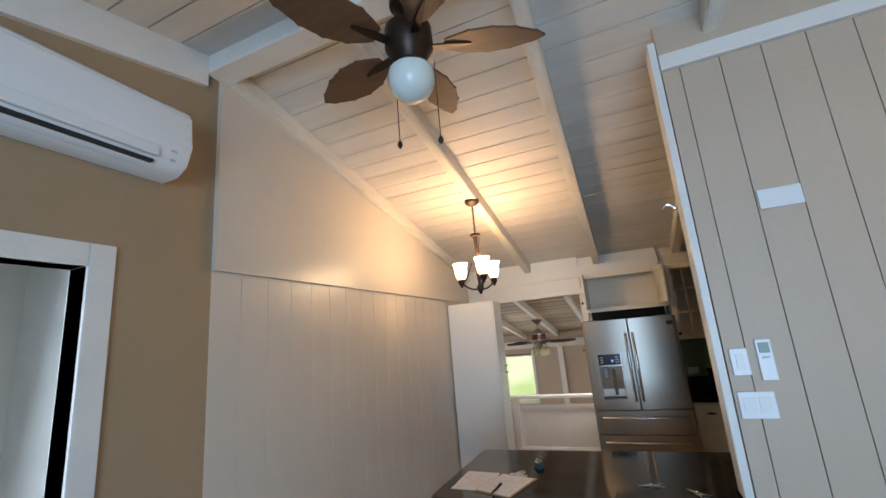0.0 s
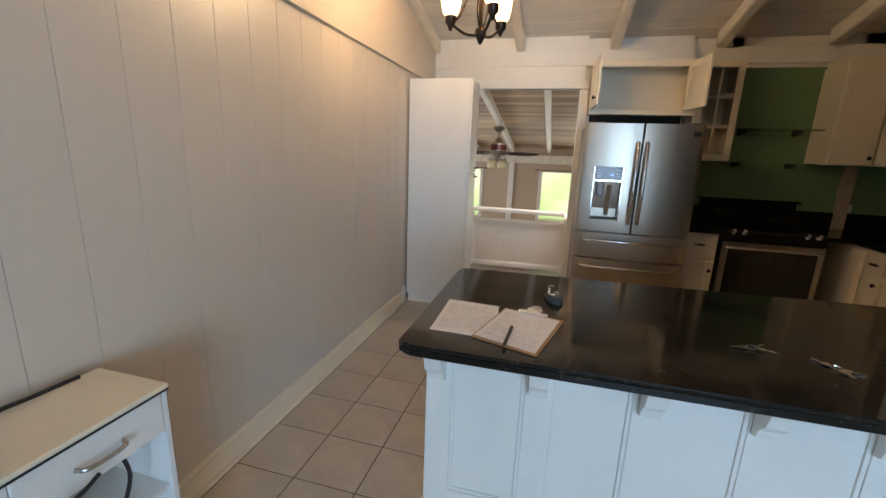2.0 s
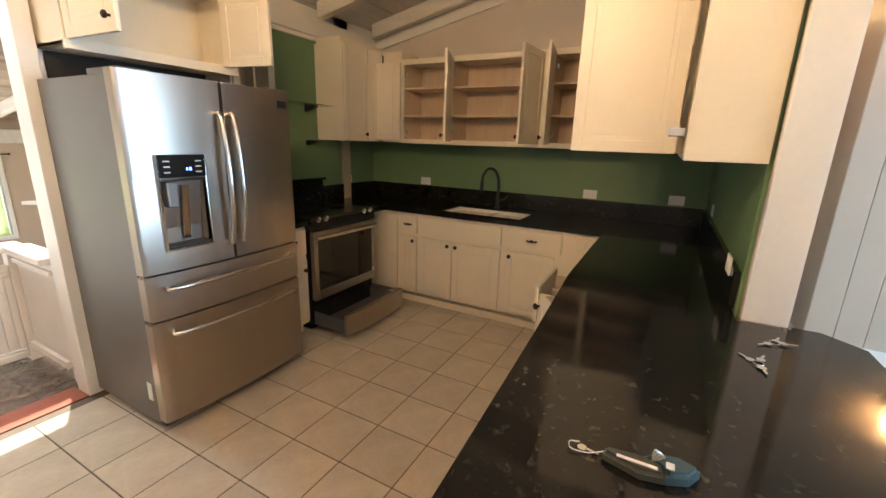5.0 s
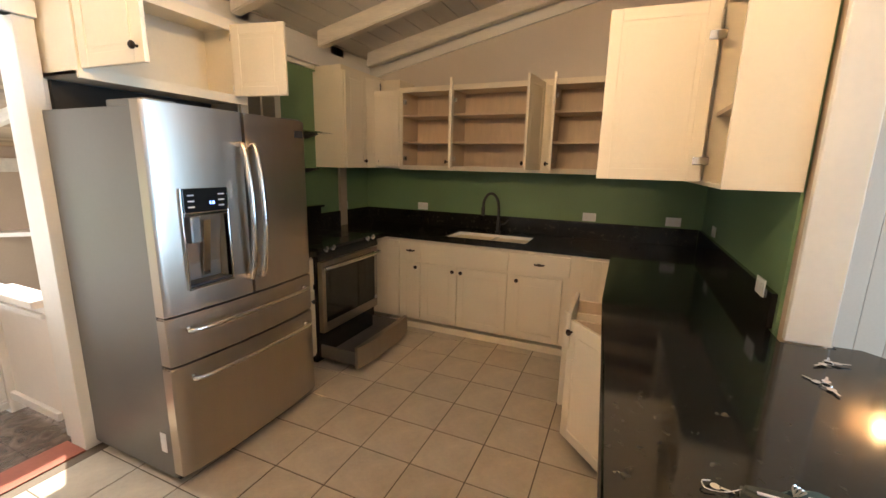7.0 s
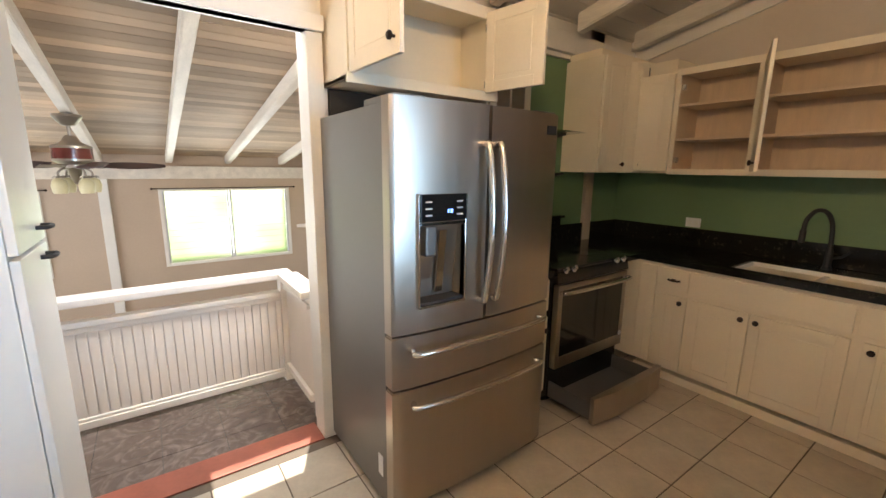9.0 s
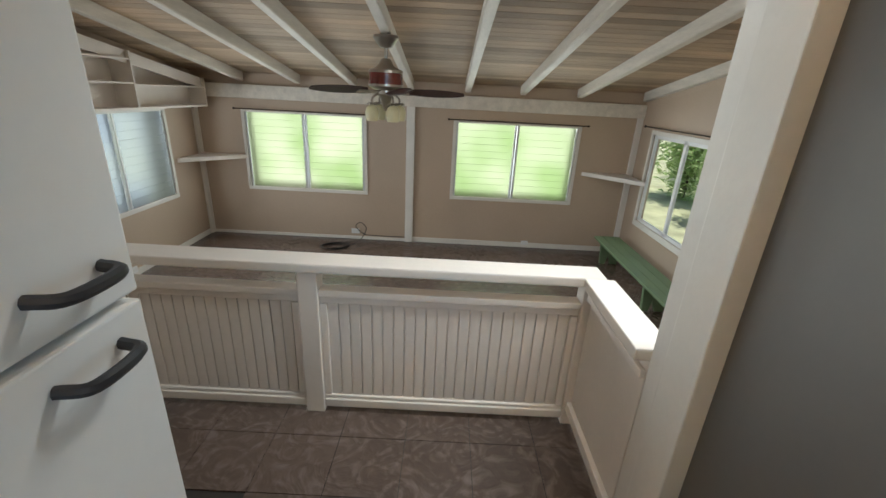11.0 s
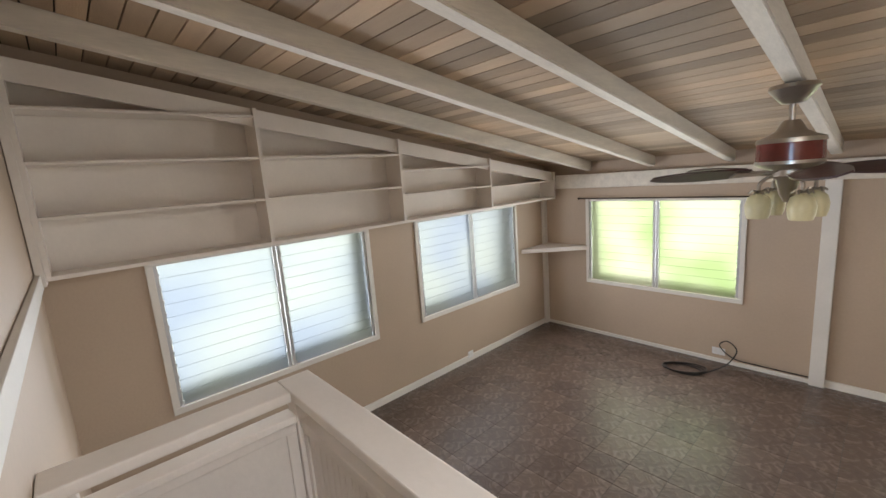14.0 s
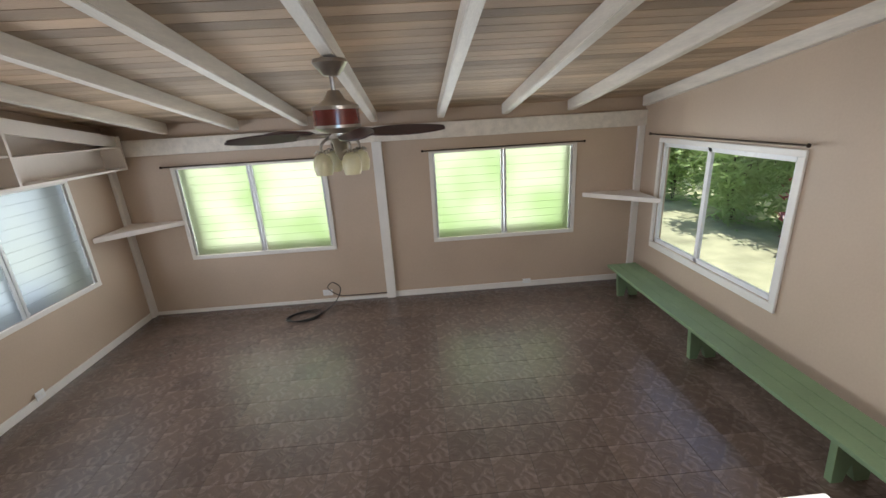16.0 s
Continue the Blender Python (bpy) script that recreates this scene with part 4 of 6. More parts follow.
# ---- kitchen: cabinets ----
def knob(at, direction, parent, r=0.016):
    d = Vector(direction)
    m = Matrix.Translation(at) @ d.to_track_quat("Z", "Y").to_matrix().to_4x4()
    bm = bmesh.new()
    add_lathe(bm, (0, 0, 0), [(0.006, 0), (0.006, 0.014), (r, 0.018), (r * 1.05, 0.026), (r * 0.6, 0.032)], 12)
    finish("knob", bm, BRONZE, parent, True, m)


def panel_door(w, h, parent, m, knob_at=None, glass_panes=False, inside=None):
    """A framed door in its own plane: x across, z up, front towards -y."""
    t, fr = 0.02, 0.055
    bm = bmesh.new()
    add_box(bm, (0, 0, 0), (fr, t, h), 0.003)
    add_box(bm, (w - fr, 0, 0), (w, t, h), 0.003)
    add_box(bm, (fr, 0, 0), (w - fr, t, fr), 0.003)
    add_box(bm, (fr, 0, h - fr), (w - fr, t, h), 0.003)
    if not glass_panes:
        add_box(bm, (fr - 0.002, 0.005, fr - 0.002), (w - fr + 0.002, 0.016, h - fr + 0.002), 0)
        add_box(bm, (fr + 0.022, 0.002, fr + 0.022), (w - fr - 0.022, 0.018, h - fr - 0.022), 0.003)
    else:
        for k in (1, 2):
            z = fr + (h - 2 * fr) * k / 3
            add_box(bm, (fr, 0.004, z - 0.008), (w - fr, 0.016, z + 0.008), 0.002)
        add_box(bm, (w / 2 - 0.008, 0.004, fr), (w / 2 + 0.008, 0.016, h - fr), 0.002)
    d = finish("door", bm, CAB, parent, m=m)
    if glass_panes:
        g = boxes("pane", CLEAR, [((fr, 0.008, fr), (w - fr, 0.012, h - fr))], parent, 0, m)
        g.visible_shadow = False
    if knob_at:
        kx, kz = knob_at
        knob(m @ Vector((kx, 0, kz)), m.to_3x3() @ Vector((0, -1, 0)), parent)
    return d


def hinge(at, parent, m=None):
    boxes("hinge", CHROME, [((at[0] - 0.012, at[1] - 0.02, at[2] - 0.02), (at[0] + 0.012, at[1] + 0.02, at[2] + 0.02))], parent, 0.004, m)


def place(x, y, z, turn):
    return pose(x, y, z, 0, 0, turn)


def pull(at, direction, parent, w=0.075):
    """A bin pull: a bar on two posts along the drawer front."""
    d = Vector(direction)
    s = Vector((-d.y, d.x, 0))
    at = Vector(at)
    bm = bmesh.new()
    add_tube(bm, arc([at - s * w / 2, at - s * w * 0.38 + d * 0.018, at + d * 0.022, at + s * w * 0.38 + d * 0.018, at + s * w / 2], 6), 0.007, 8)
    add_box(bm, at - s * 0.012 - Vector((0, 0, 0.01)) + d * 0.001, at + s * 0.012 + Vector((0, 0, 0.01)) + d * 0.02, 0.003)
    finish("pull", bm, BRONZE, parent, True)


# run under the sink
def sink_run():
    c = empty("sink_cabinet", (4.1, 4.6, 0), "cream painted base cabinets with dark knobs below the sink", "cabinet")
    xf = 3.81
    boxes("body", CAB, [((xf + 0.001, 3.40, 0.10), (KE - 0.002, KFAR - 0.65, 0.875)), ((xf + 0.001, KFAR - 0.65, 0.10), (KE - 0.002, KFAR - 0.002, 0.875))], c, 0.003)
    boxes("toe_kick", CAB, [((4.10, 3.42, 0.0), (KE - 0.002, KFAR - 0.01, 0.099))], c, 0.002)
    boxes("toe_kick", CAB, [((xf + 0.03, 3.42, 0.0), (4.099, 5.38, 0.06))], c, 0.004)
    turn = -90
    def door(ya, yb, z0, z1, kn):
        panel_door(ya - yb, z1 - z0, c, place(xf - 0.02, ya, z0, turn), kn)
    door(5.22, 5.03, 0.12, 0.66, (0.155, 0.50))
    door(5.0, 4.665, 0.12, 0.66, (0.30, 0.50))
    door(4.655, 4.21, 0.12, 0.66, (0.035, 0.50))
    door(4.16, 3.76, 0.12, 0.66, (0.035, 0.50))
    for ya, yb in ((5.22, 5.03), (5.0, 4.21), (4.19, 3.71)):
        boxes("drawer_front", CAB, [((xf - 0.02, yb, 0.69), (xf, ya, 0.85))], c, 0.004)
    pull((xf - 0.02, 5.125, 0.77), (-1, 0, 0), c)
    pull((xf - 0.02, 3.95, 0.77), (-1, 0, 0), c)
    panel_door(0.11, 0.73, c, place(xf - 0.02, 5.36, 0.12, turn))
    panel_door(0.18, 0.73, c, place(xf - 0.02, 3.60, 0.12, turn))


sink_run()


def stove_side_cabinet():
    c = empty("drawer_cabinet", (2.67, 5.7, 0), "narrow white painted base cabinet with drawer and door", "cabinet")
    boxes("body", CAB, [((2.53, 5.42, 0.09), (2.82, KFAR - 0.002, 0.875)), ((2.54, 5.48, 0), (2.81, KFAR - 0.002, 0.089))], c)
    panel_door(0.27, 0.50, c, place(2.54, 5.40, 0.12, 0), (0.235, 0.42))
    boxes("drawer_front", CAB, [((2.54, 5.40, 0.66), (2.81, 5.42, 0.855))], c)
    pull((2.675, 5.40, 0.77), (0, -1, 0), c)


stove_side_cabinet()


def peninsula():
    c = empty("peninsula_cabinet", (1.7, 3.0, 0), "white painted peninsula with recessed panels and corbels under the bar", "cabinet")
    x0, x1, yf, yb = 0.975, 2.435, 2.69, 3.30
    boxes("body", CAB, [((x0 + 0.02, yf + 0.02, 0.0), (x1, yb, 0.875)), ((x1, 2.79, 0.10), (3.80, yb, 0.875)), ((x1, 2.79, 0.0), (3.80, yb - 0.07, 0.099))], c, 0.003)
    # frame of the front: stiles, rails
    stiles = [(0.975, 1.075), (1.345, 1.445), (1.70, 1.80), (2.04, 2.125), (2.365, 2.437)]
    boxes("stile", TRIM, [((a, yf, 0.0), (b, yf + 0.02, 0.875)) for a, b in stiles], c, 0.003)
    boxes("rail", TRIM, [((x0, yf + 0.001, 0.0), (x1, yf + 0.02, 0.17)), ((x0, yf + 0.001, 0.79), (x1, yf + 0.02, 0.875))], c, 0.003)
    for (a, b), (p, q) in zip(stiles, stiles[1:]):
        boxes("panel", TRIM, [((b - 0.002, yf + 0.012, 0.169), (p + 0.002, yf + 0.022, 0.791))], c, 0.0)
        boxes("moulding", TRIM, [((b, yf + 0.004, 0.171), (b + 0.014, yf + 0.015, 0.789)), ((p - 0.014, yf + 0.004, 0.171), (p, yf + 0.015, 0.789)), ((b + 0.014, yf + 0.004, 0.171), (p - 0.014, yf + 0.015, 0.186))], c, 0.003)
    boxes("end_panel", TRIM, [((x0, yf + 0.021, 0.0), (x0 + 0.019, yb, 0.875))], c, 0.003)
    boxes("baseboard", TRIM, [((x0 - 0.012, yf - 0.013, 0.0), (x1, yf - 0.001, 0.11))], c, 0.004)
    for x in (1.02, 1.39, 1.75, 2.08, 2.395):
        bm = bmesh.new()
        prof = [(yf - 0.001, 0.874), (yf - 0.17, 0.874), (yf - 0.17, 0.84), (yf - 0.13, 0.82), (yf - 0.085, 0.775), (yf - 0.07, 0.73), (yf - 0.04, 0.70), (yf - 0.03, 0.67), (yf - 0.001, 0.66)]
        add_prism(bm, prof, 0, x - 0.032, x + 0.032)
        finish("corbel", bm, TRIM, c)
    # kitchen side: doors, one open, and an open drawer
    yk = yb
    for a, b in ((1.02, 1.42), (1.43, 1.84), (1.85, 2.2)):
        panel_door(b - a, 0.53, c, place(b, yk + 0.02, 0.12, 180), (0.05, 0.45))
        boxes("drawer_front", CAB, [((a, yk, 0.68), (b, yk + 0.02, 0.86))], c, 0.004)
        knob(((a + b) / 2, yk + 0.02, 0.77), (0, 1, 0), c)
    panel_door(0.36, 0.66, c, place(2.36 + 0.36 * math.cos(radians(42)), yk + 0.03 + 0.36 * math.sin(radians(42)), 0.12, 222), (0.03, 0.60))
    panel_door(0.30, 0.60, c, place(2.95, yk + 0.03, 0.12, 95), (0.26, 0.5))
    boxes("inside", CABIN, [((2.38, yk - 0.001, 0.14), (2.9, yk + 0.002, 0.6))], c, 0)
    boxes("open_drawer", CABIN, [((2.62, yk, 0.66), (2.635, yk + 0.26, 0.78)), ((2.965, yk, 0.66), (2.98, yk + 0.26, 0.78)), ((2.62, yk, 0.655), (2.98, yk + 0.26, 0.665))], c, 0.002)
    boxes("drawer_front", CAB, [((2.60, yk + 0.26, 0.63), (3.0, yk + 0.28, 0.82))], c, 0.004)


peninsula()


def worktop():
    w = empty("countertop", (2.6, 3.2, CT), "polished black granite countertop with flecks and rounded edges", "countertop")
    t = 0.038
    bm = bmesh.new()
    pts = [(0.945, 2.47), (0.96, 2.435), (1.0, 2.42), (2.33, 2.42), (2.43, 2.52), (2.43, 2.618), (2.392, 2.618), (2.392, 2.768), (2.60, 2.768), (2.60, 3.425), (1.9, 3.39), (1.0, 3.35), (0.96, 3.335), (0.945, 3.30)]
    add_prism(bm, pts, 2, CT - t, CT)
    add_box(bm, (2.60, 2.768, CT - t), (3.78, 3.425, CT))
    # sink run round the basin
    sx0, sx1, sy0, sy1 = 3.88, 4.27, 4.09, 4.83
    add_box(bm, (3.78, 2.768, CT - t), (KE - 0.002, sy0, CT))
    add_box(bm, (3.78, sy1, CT - t), (KE - 0.002, KFAR - 0.002, CT))
    add_box(bm, (3.78, sy0, CT - t), (sx0, sy1, CT))
    add_box(bm, (sx1, sy0, CT - t), (KE - 0.002, sy1, CT))
    add_box(bm, (3.60, 5.38, CT - t), (3.78, KFAR - 0.002, CT))
    add_box(bm, (2.525, 5.38, CT - t), (2.825, KFAR - 0.002, CT))
    bmesh.ops.remove_doubles(bm, verts=bm.verts, dist=0.0005)
    es = [e for e in bm.edges if abs(e.verts[0].co.z - e.verts[1].co.z) < 1e-5 and len(e.link_faces) == 2 and e.calc_face_angle(0) > 1 and max(e.verts[0].co.y, e.verts[1].co.y) < 3.44 and e.calc_length() < 1.6 and min(e.verts[0].co.x, e.verts[1].co.x) < 2.5]
    bmesh.ops.bevel(bm, geom=es, offset=0.011, segments=3, affect="EDGES")
    finish("top", bm, GRANITE, w)
    boxes("backsplash", GRANITE, [((KE - 0.022, 2.79, CT + 0.001), (KE - 0.002, KFAR - 0.022, CT + 0.15)), ((2.53, KFAR - 0.021, CT + 0.001), (KE - 0.002, KFAR - 0.002, CT + 0.15)), ((2.52, 2.767, CT + 0.001), (KE - 0.023, 2.789, CT + 0.15)), ((2.80, KFAR - 0.034, CT + 0.15), (3.62, KFAR - 0.002, CT + 0.215)), ((2.78, KFAR - 0.06, CT + 0.215), (3.64, KFAR - 0.002, CT + 0.235))], w, 0.003)
    s = empty("sink", (4.07, 4.46, 0.75), "white ceramic double basin undermount kitchen sink", "sink")
    bm = bmesh.new()
    for a, b in ((sy0, 4.42), (4.45, sy1)):
        add_box(bm, (sx0, a, 0.73), (sx1, b, 0.742))
    add_box(bm, (sx0 - 0.012, sy0 - 0.012, 0.73), (sx0 + 0.004, sy1 + 0.012, CT - 0.012), 0.004)
    add_box(bm, (sx1 - 0.004, sy0 - 0.012, 0.73), (sx1 + 0.012, sy1 + 0.012, CT - 0.012), 0.004)
    add_box(bm, (sx0, sy0 - 0.012, 0.73), (sx1, sy0 + 0.004, CT - 0.012), 0.004)
    add_box(bm, (sx0, sy1 - 0.004, 0.73), (sx1, sy1 + 0.012, CT - 0.012), 0.004)
    add_box(bm, (sx0, 4.42, 0.73), (sx1, 4.45, CT - 0.03), 0.006)
    finish("basin", bm, CERAMIC, s)
    f = empty("faucet", (4.33, 4.46, CT), "black gooseneck pull-down kitchen faucet", "faucet")
    bm = bmesh.new()
    add_lathe(bm, (4.33, 4.46, CT), [(0.028, 0.0), (0.028, 0.012), (0.02, 0.02), (0.018, 0.12), (0.015, 0.13)], 16)
    add_tube(bm, arc([(4.33, 4.46, CT + 0.12), (4.33, 4.47, CT + 0.28), (4.30, 4.50, CT + 0.36), (4.24, 4.54, CT + 0.37), (4.20, 4.57, CT + 0.31), (4.195, 4.575, CT + 0.24)], 8), 0.013, 10)
    add_tube(bm, ((4.195, 4.575, CT + 0.25), (4.193, 4.576, CT + 0.17)), 0.018, 10)
    finish("spout", bm, BLACKMAT, f, True)
    bm = bmesh.new()
    add_tube(bm, ((4.33, 4.46, CT + 0.07), (4.32, 4.40, CT + 0.09), (4.31, 4.36, CT + 0.13)), 0.008)
    finish("lever", bm, BLACKMAT, f, True)


worktop()


def stove():
    x0, x1, yf = 2.835, 3.595, 5.40
    s = empty("stove", ((x0 + x1) / 2, 5.7, 0), "black and stainless slide-in range with the bottom drawer pulled open", "stove")
    boxes("body", BLACK, [((x0, yf, 0.04), (x1, KFAR - 0.04, 0.90)), ((x0 + 0.03, yf + 0.05, 0.0), (x1 - 0.03, KFAR - 0.1, 0.04))], s, 0.004)
    boxes("cooktop", BLACK, [((x0 - 0.004, yf - 0.03, 0.90), (x1 + 0.004, KFAR - 0.037, 0.925))], s, 0.008)
    for cx, cy, r in ((x0 + 0.2, 5.6, 0.1), (x1 - 0.2, 5.6, 0.08), (x0 + 0.2, 5.85, 0.075), (x1 - 0.2, 5.85, 0.1)):
        bm = bmesh.new()
        add_lathe(bm, (cx, cy, 0.925), [(r, 0), (r, 0.001)], 28)
        finish("burner", bm, OVENGLASS, s)
    bm = bmesh.new()
    add_prism(bm, [(yf - 0.032, 0.90), (yf - 0.045, 0.83), (yf - 0.001, 0.83), (yf - 0.001, 0.90)], 0, x0, x1)
    finish("control_panel", bm, BLACK, s)
    for x in (x0 + 0.07, x0 + 0.15, x1 - 0.15, x1 - 0.07):
        bm = bmesh.new()
        add_lathe(bm, (0, 0, 0), [(0.02, 0), (0.02, 0.004), (0.016, 0.008), (0.014, 0.03), (0.008, 0.032)], 14)
        finish("knob", bm, CHROME, s, True, Matrix.Translation((x, yf - 0.035, 0.905)) @ Matrix.Rotation(radians(45), 4, "X"))
    boxes("oven_door", STEEL, [((x0 + 0.01, yf - 0.045, 0.27), (x0 + 0.05, yf - 0.002, 0.82)), ((x1 - 0.05, yf - 0.045, 0.27), (x1 - 0.01, yf - 0.002, 0.82)), ((x0 + 0.05, yf - 0.045, 0.27), (x1 - 0.05, yf - 0.002, 0.345)), ((x0 + 0.05, yf - 0.045, 0.785), (x1 - 0.05, yf - 0.002, 0.82))], s, 0.004)
    boxes("oven_window", OVENGLASS, [((x0 + 0.049, yf - 0.041, 0.344), (x1 - 0.049, yf - 0.004, 0.786))], s, 0.0)
    bm = bmesh.new()
    add_tube(bm, arc([(x0 + 0.03, yf - 0.045, 0.775), (x0 + 0.05, yf - 0.09, 0.78), ((x0 + x1) / 2, yf - 0.11, 0.785), (x1 - 0.05, yf - 0.09, 0.78), (x1 - 0.03, yf - 0.045, 0.775)], 8), 0.014, 10)
    finish("handle", bm, STEELH, s, True)
    boxes("drawer", GREYSIDE, [((x0 + 0.02, yf - 0.33, 0.06), (x1 - 0.02, yf, 0.072)), ((x0 + 0.02, yf - 0.33, 0.06), (x0 + 0.03, yf, 0.17)), ((x1 - 0.03, yf - 0.33, 0.06), (x1 - 0.02, yf, 0.17))], s, 0.002)
    bm = bmesh.new()
    add_prism(bm, [(x0 + 0.005, yf - 0.325), (x0 + 0.005, yf - 0.35), ((x0 + x1) / 2 - 0.18, yf - 0.375), ((x0 + x1) / 2 + 0.18, yf - 0.375), (x1 - 0.005, yf - 0.35), (x1 - 0.005, yf - 0.325)], 2, 0.05, 0.215)
    finish("drawer_front", bm, STEEL, s)
    bm = bmesh.new()
    add_lathe(bm, (0, 0, 0), [(0.018, 0), (0.018, 0.003)], 16)
    finish("badge", bm, PLASTIC, s, m=Matrix.Translation((x1 - 0.04, yf - 0.0455, 0.36)) @ Matrix.Rotation(radians(90), 4, "X"))


stove()
structure(boxes("filler", CAB, [((3.60, 5.42, 0.0), (3.62, KFAR - 0.002, 0.875))], bev=0.002), "cream cabinet filler strip")


def upper_sink():
    c = empty("upper_cabinet", (4.28, 4.1, 1.505), "cream wall cabinets with the doors open and empty shelves", "cabinet")
    xf, z0, z1 = 4.12, 1.505, 2.235
    ys = (5.42, 4.90, 4.16, 4.0, 3.56, 2.80)
    boxes("carcass", CAB, [((xf, ys[-1], z0), (KE - 0.002, ys[0], z0 + 0.02)), ((xf, ys[-1], z1 - 0.02), (KE - 0.002, ys[0], z1))] + [((xf, y - 0.02, z0), (KE - 0.002, y, z1)) for y in ys[:-1]] + [((xf, ys[-1], z0), (KE - 0.002, ys[-1] + 0.02, z1))], c, 0.002)
    boxes("face_frame", CAB, [((xf - 0.018, ys[-1], z0 - 0.012), (xf, ys[0], z0 + 0.03)), ((xf - 0.018, ys[-1], z1 - 0.035), (xf, ys[0], z1 + 0.012))] + [((xf - 0.0175, y - 0.032, z0 + 0.03), (xf, y + 0.012 if y < 5.4 else y, z1 - 0.035)) for y in ys[:-1]] + [((xf - 0.0175, 4.0, z0 + 0.03), (xf, 4.16, z1 - 0.035))], c, 0.003)
    boxes("back", CABIN, [((KE - 0.014, ys[-1] + 0.02, z0 + 0.02), (KE - 0.004, ys[0] - 0.02, z1 - 0.02))], c, 0)
    boxes("lining", CABIN, [((xf + 0.002, ys[i + 1] + 0.0005, z0 + 0.0205), (KE - 0.015, ys[i] - 0.0205, z0 + 0.0235)) for i in range(5)] + [((xf + 0.002, ys[i] - 0.0235, z0 + 0.0235), (KE - 0.015, ys[i] - 0.0205, z1 - 0.021)) for i in range(5)], c, 0)
    for a, b in zip(ys[1:], ys):
        if b - a > 0.2:
            for z in (1.74, 1.985):
                boxes("shelf", CABIN, [((xf + 0.012, a + 0.001, z), (KE - 0.015, b - 0.021, z + 0.018))], c, 0.002)
    def opend(y, w, turn, kn=True):
        panel_door(w, z1 - z0 - 0.03, c, place(xf - 0.022, y, z0 + 0.015, turn), (w - 0.03, 0.05) if kn else None)
    opend(4.885, 0.46, 201)
    opend(4.07, 0.40, 174)
    opend(3.985, 0.40, 189)
    opend(5.42, 0.46, 100)
    for y in (5.385, 4.87, 3.97):
        for z in (1.6, 2.12):
            hinge((xf + 0.02, y, z), c)


upper_sink()


def corner_upper():
    c = empty("corner_cabinet", (4.05, 5.87, 1.5), "cream wall cabinet in the kitchen corner with doors ajar", "cabinet")
    z0, z1 = 1.5, 2.33
    boxes("body", CAB, [((3.61, 5.70, z0), (3.93, KFAR - 0.002, z1))], c, 0.003)
    boxes("body", CAB, [((3.95, 5.72, z0), (KE - 0.003, KFAR - 0.002, z1)), ((4.14, 5.44, z0), (KE - 0.003, 5.719, z1))], c, 0.003)
    # dark strips painted as shade between the bodies and behind the ajar door
    boxes("gap", ROOF_AND_SHADE, [((3.932, 5.73, z0 + 0.02), (3.948, KFAR - 0.003, z1 - 0.02)), ((4.12, 5.65, z0 + 0.03), (4.139, 5.719, z1 - 0.03))], c, 0)
    panel_door(0.31, z1 - z0 - 0.01, c, place(3.615, 5.678, z0 + 0.005, 0), (0.27, 0.06))
    panel_door(0.16, z1 - z0 - 0.01, c, place(3.945, 5.69, z0 + 0.005, -22), (0.13, 0.06))
    boxes("filler", CAB, [((3.61, 5.72, z1), (KE - 0.003, KFAR - 0.031, z1 + 0.045))], c, 0.002)


corner_upper()


def fridge_cabinet():
    c = empty("fridge_cabinet", (2.0, 5.8, 1.9), "cream cabinet above the refrigerator with both doors open", "cabinet")
    x0, x1, yf, z0, z1 = 1.63, 2.50, 5.62, 1.905, 2.355
    boxes("carcass", CAB, [((x0, yf, z0), (x1, 5.928, z0 + 0.02)), ((x0, yf, z1 - 0.02), (x1, 5.928, z1)), ((x0, yf, z0), (x0 + 0.02, 5.928, z1)), ((x1 - 0.02, yf, z0), (x1, 5.928, z1)), ((x0 + 0.02, 5.91, z0), (x1 - 0.02, 5.928, z1))], c, 0.002)
    boxes("face_frame", CAB, [((x0 - 0.01, yf - 0.018, z0 - 0.02), (x1 + 0.01, yf, z0 + 0.03)), ((x0 - 0.01, yf - 0.018, z1 - 0.06), (x1 + 0.01, yf, z1))], c, 0.003)
    panel_door(0.42, 0.40, c, place(x0, yf - 0.02, z0 + 0.02, -88), (0.385, 0.06))
    m = place(x1 - 0.09, yf - 0.02, z0 + 0.02, -80)
    panel_door(0.36, 0.40, c, m)
    for z in (1.98, 2.27):
        hinge((x1 - 0.035, yf + 0.02, z), c)
    # dark sheet painted as the shade above the refrigerator
    boxes("recess_shade", ROOF_AND_SHADE, [((x0 + 0.02, 5.90, 1.76), (x1 - 0.02, 5.928, 1.9))], c, 0)
    n = empty("glass_door_cabinet", (2.7, 5.85, 1.5), "narrow cream wall cabinet with a divided glass door", "cabinet")
    boxes("body", CAB, [((2.53, 5.72, 1.5), (2.545, KFAR - 0.032, 2.36)), ((2.865, 5.72, 1.5), (2.885, KFAR - 0.002, 2.36)), ((2.545, 5.72, 1.5), (2.865, KFAR - 0.002, 1.52)), ((2.545, 5.72, 2.34), (2.865, KFAR - 0.032, 2.36)), ((2.545, KFAR - 0.014, 1.52), (2.865, KFAR - 0.002, 2.34)), ((2.545, 5.75, 1.79), (2.865, KFAR - 0.015, 1.81)), ((2.545, 5.75, 2.07), (2.865, KFAR - 0.015, 2.09))], n, 0.002)
    panel_door(0.34, 0.85, n, place(2.54, 5.70, 1.505, 0), (0.03, 0.06), True)
    boxes("panel", CAB, [((2.505, 5.62, 1.905), (2.525, 5.99, 2.355))], n, 0.002)


fridge_cabinet()


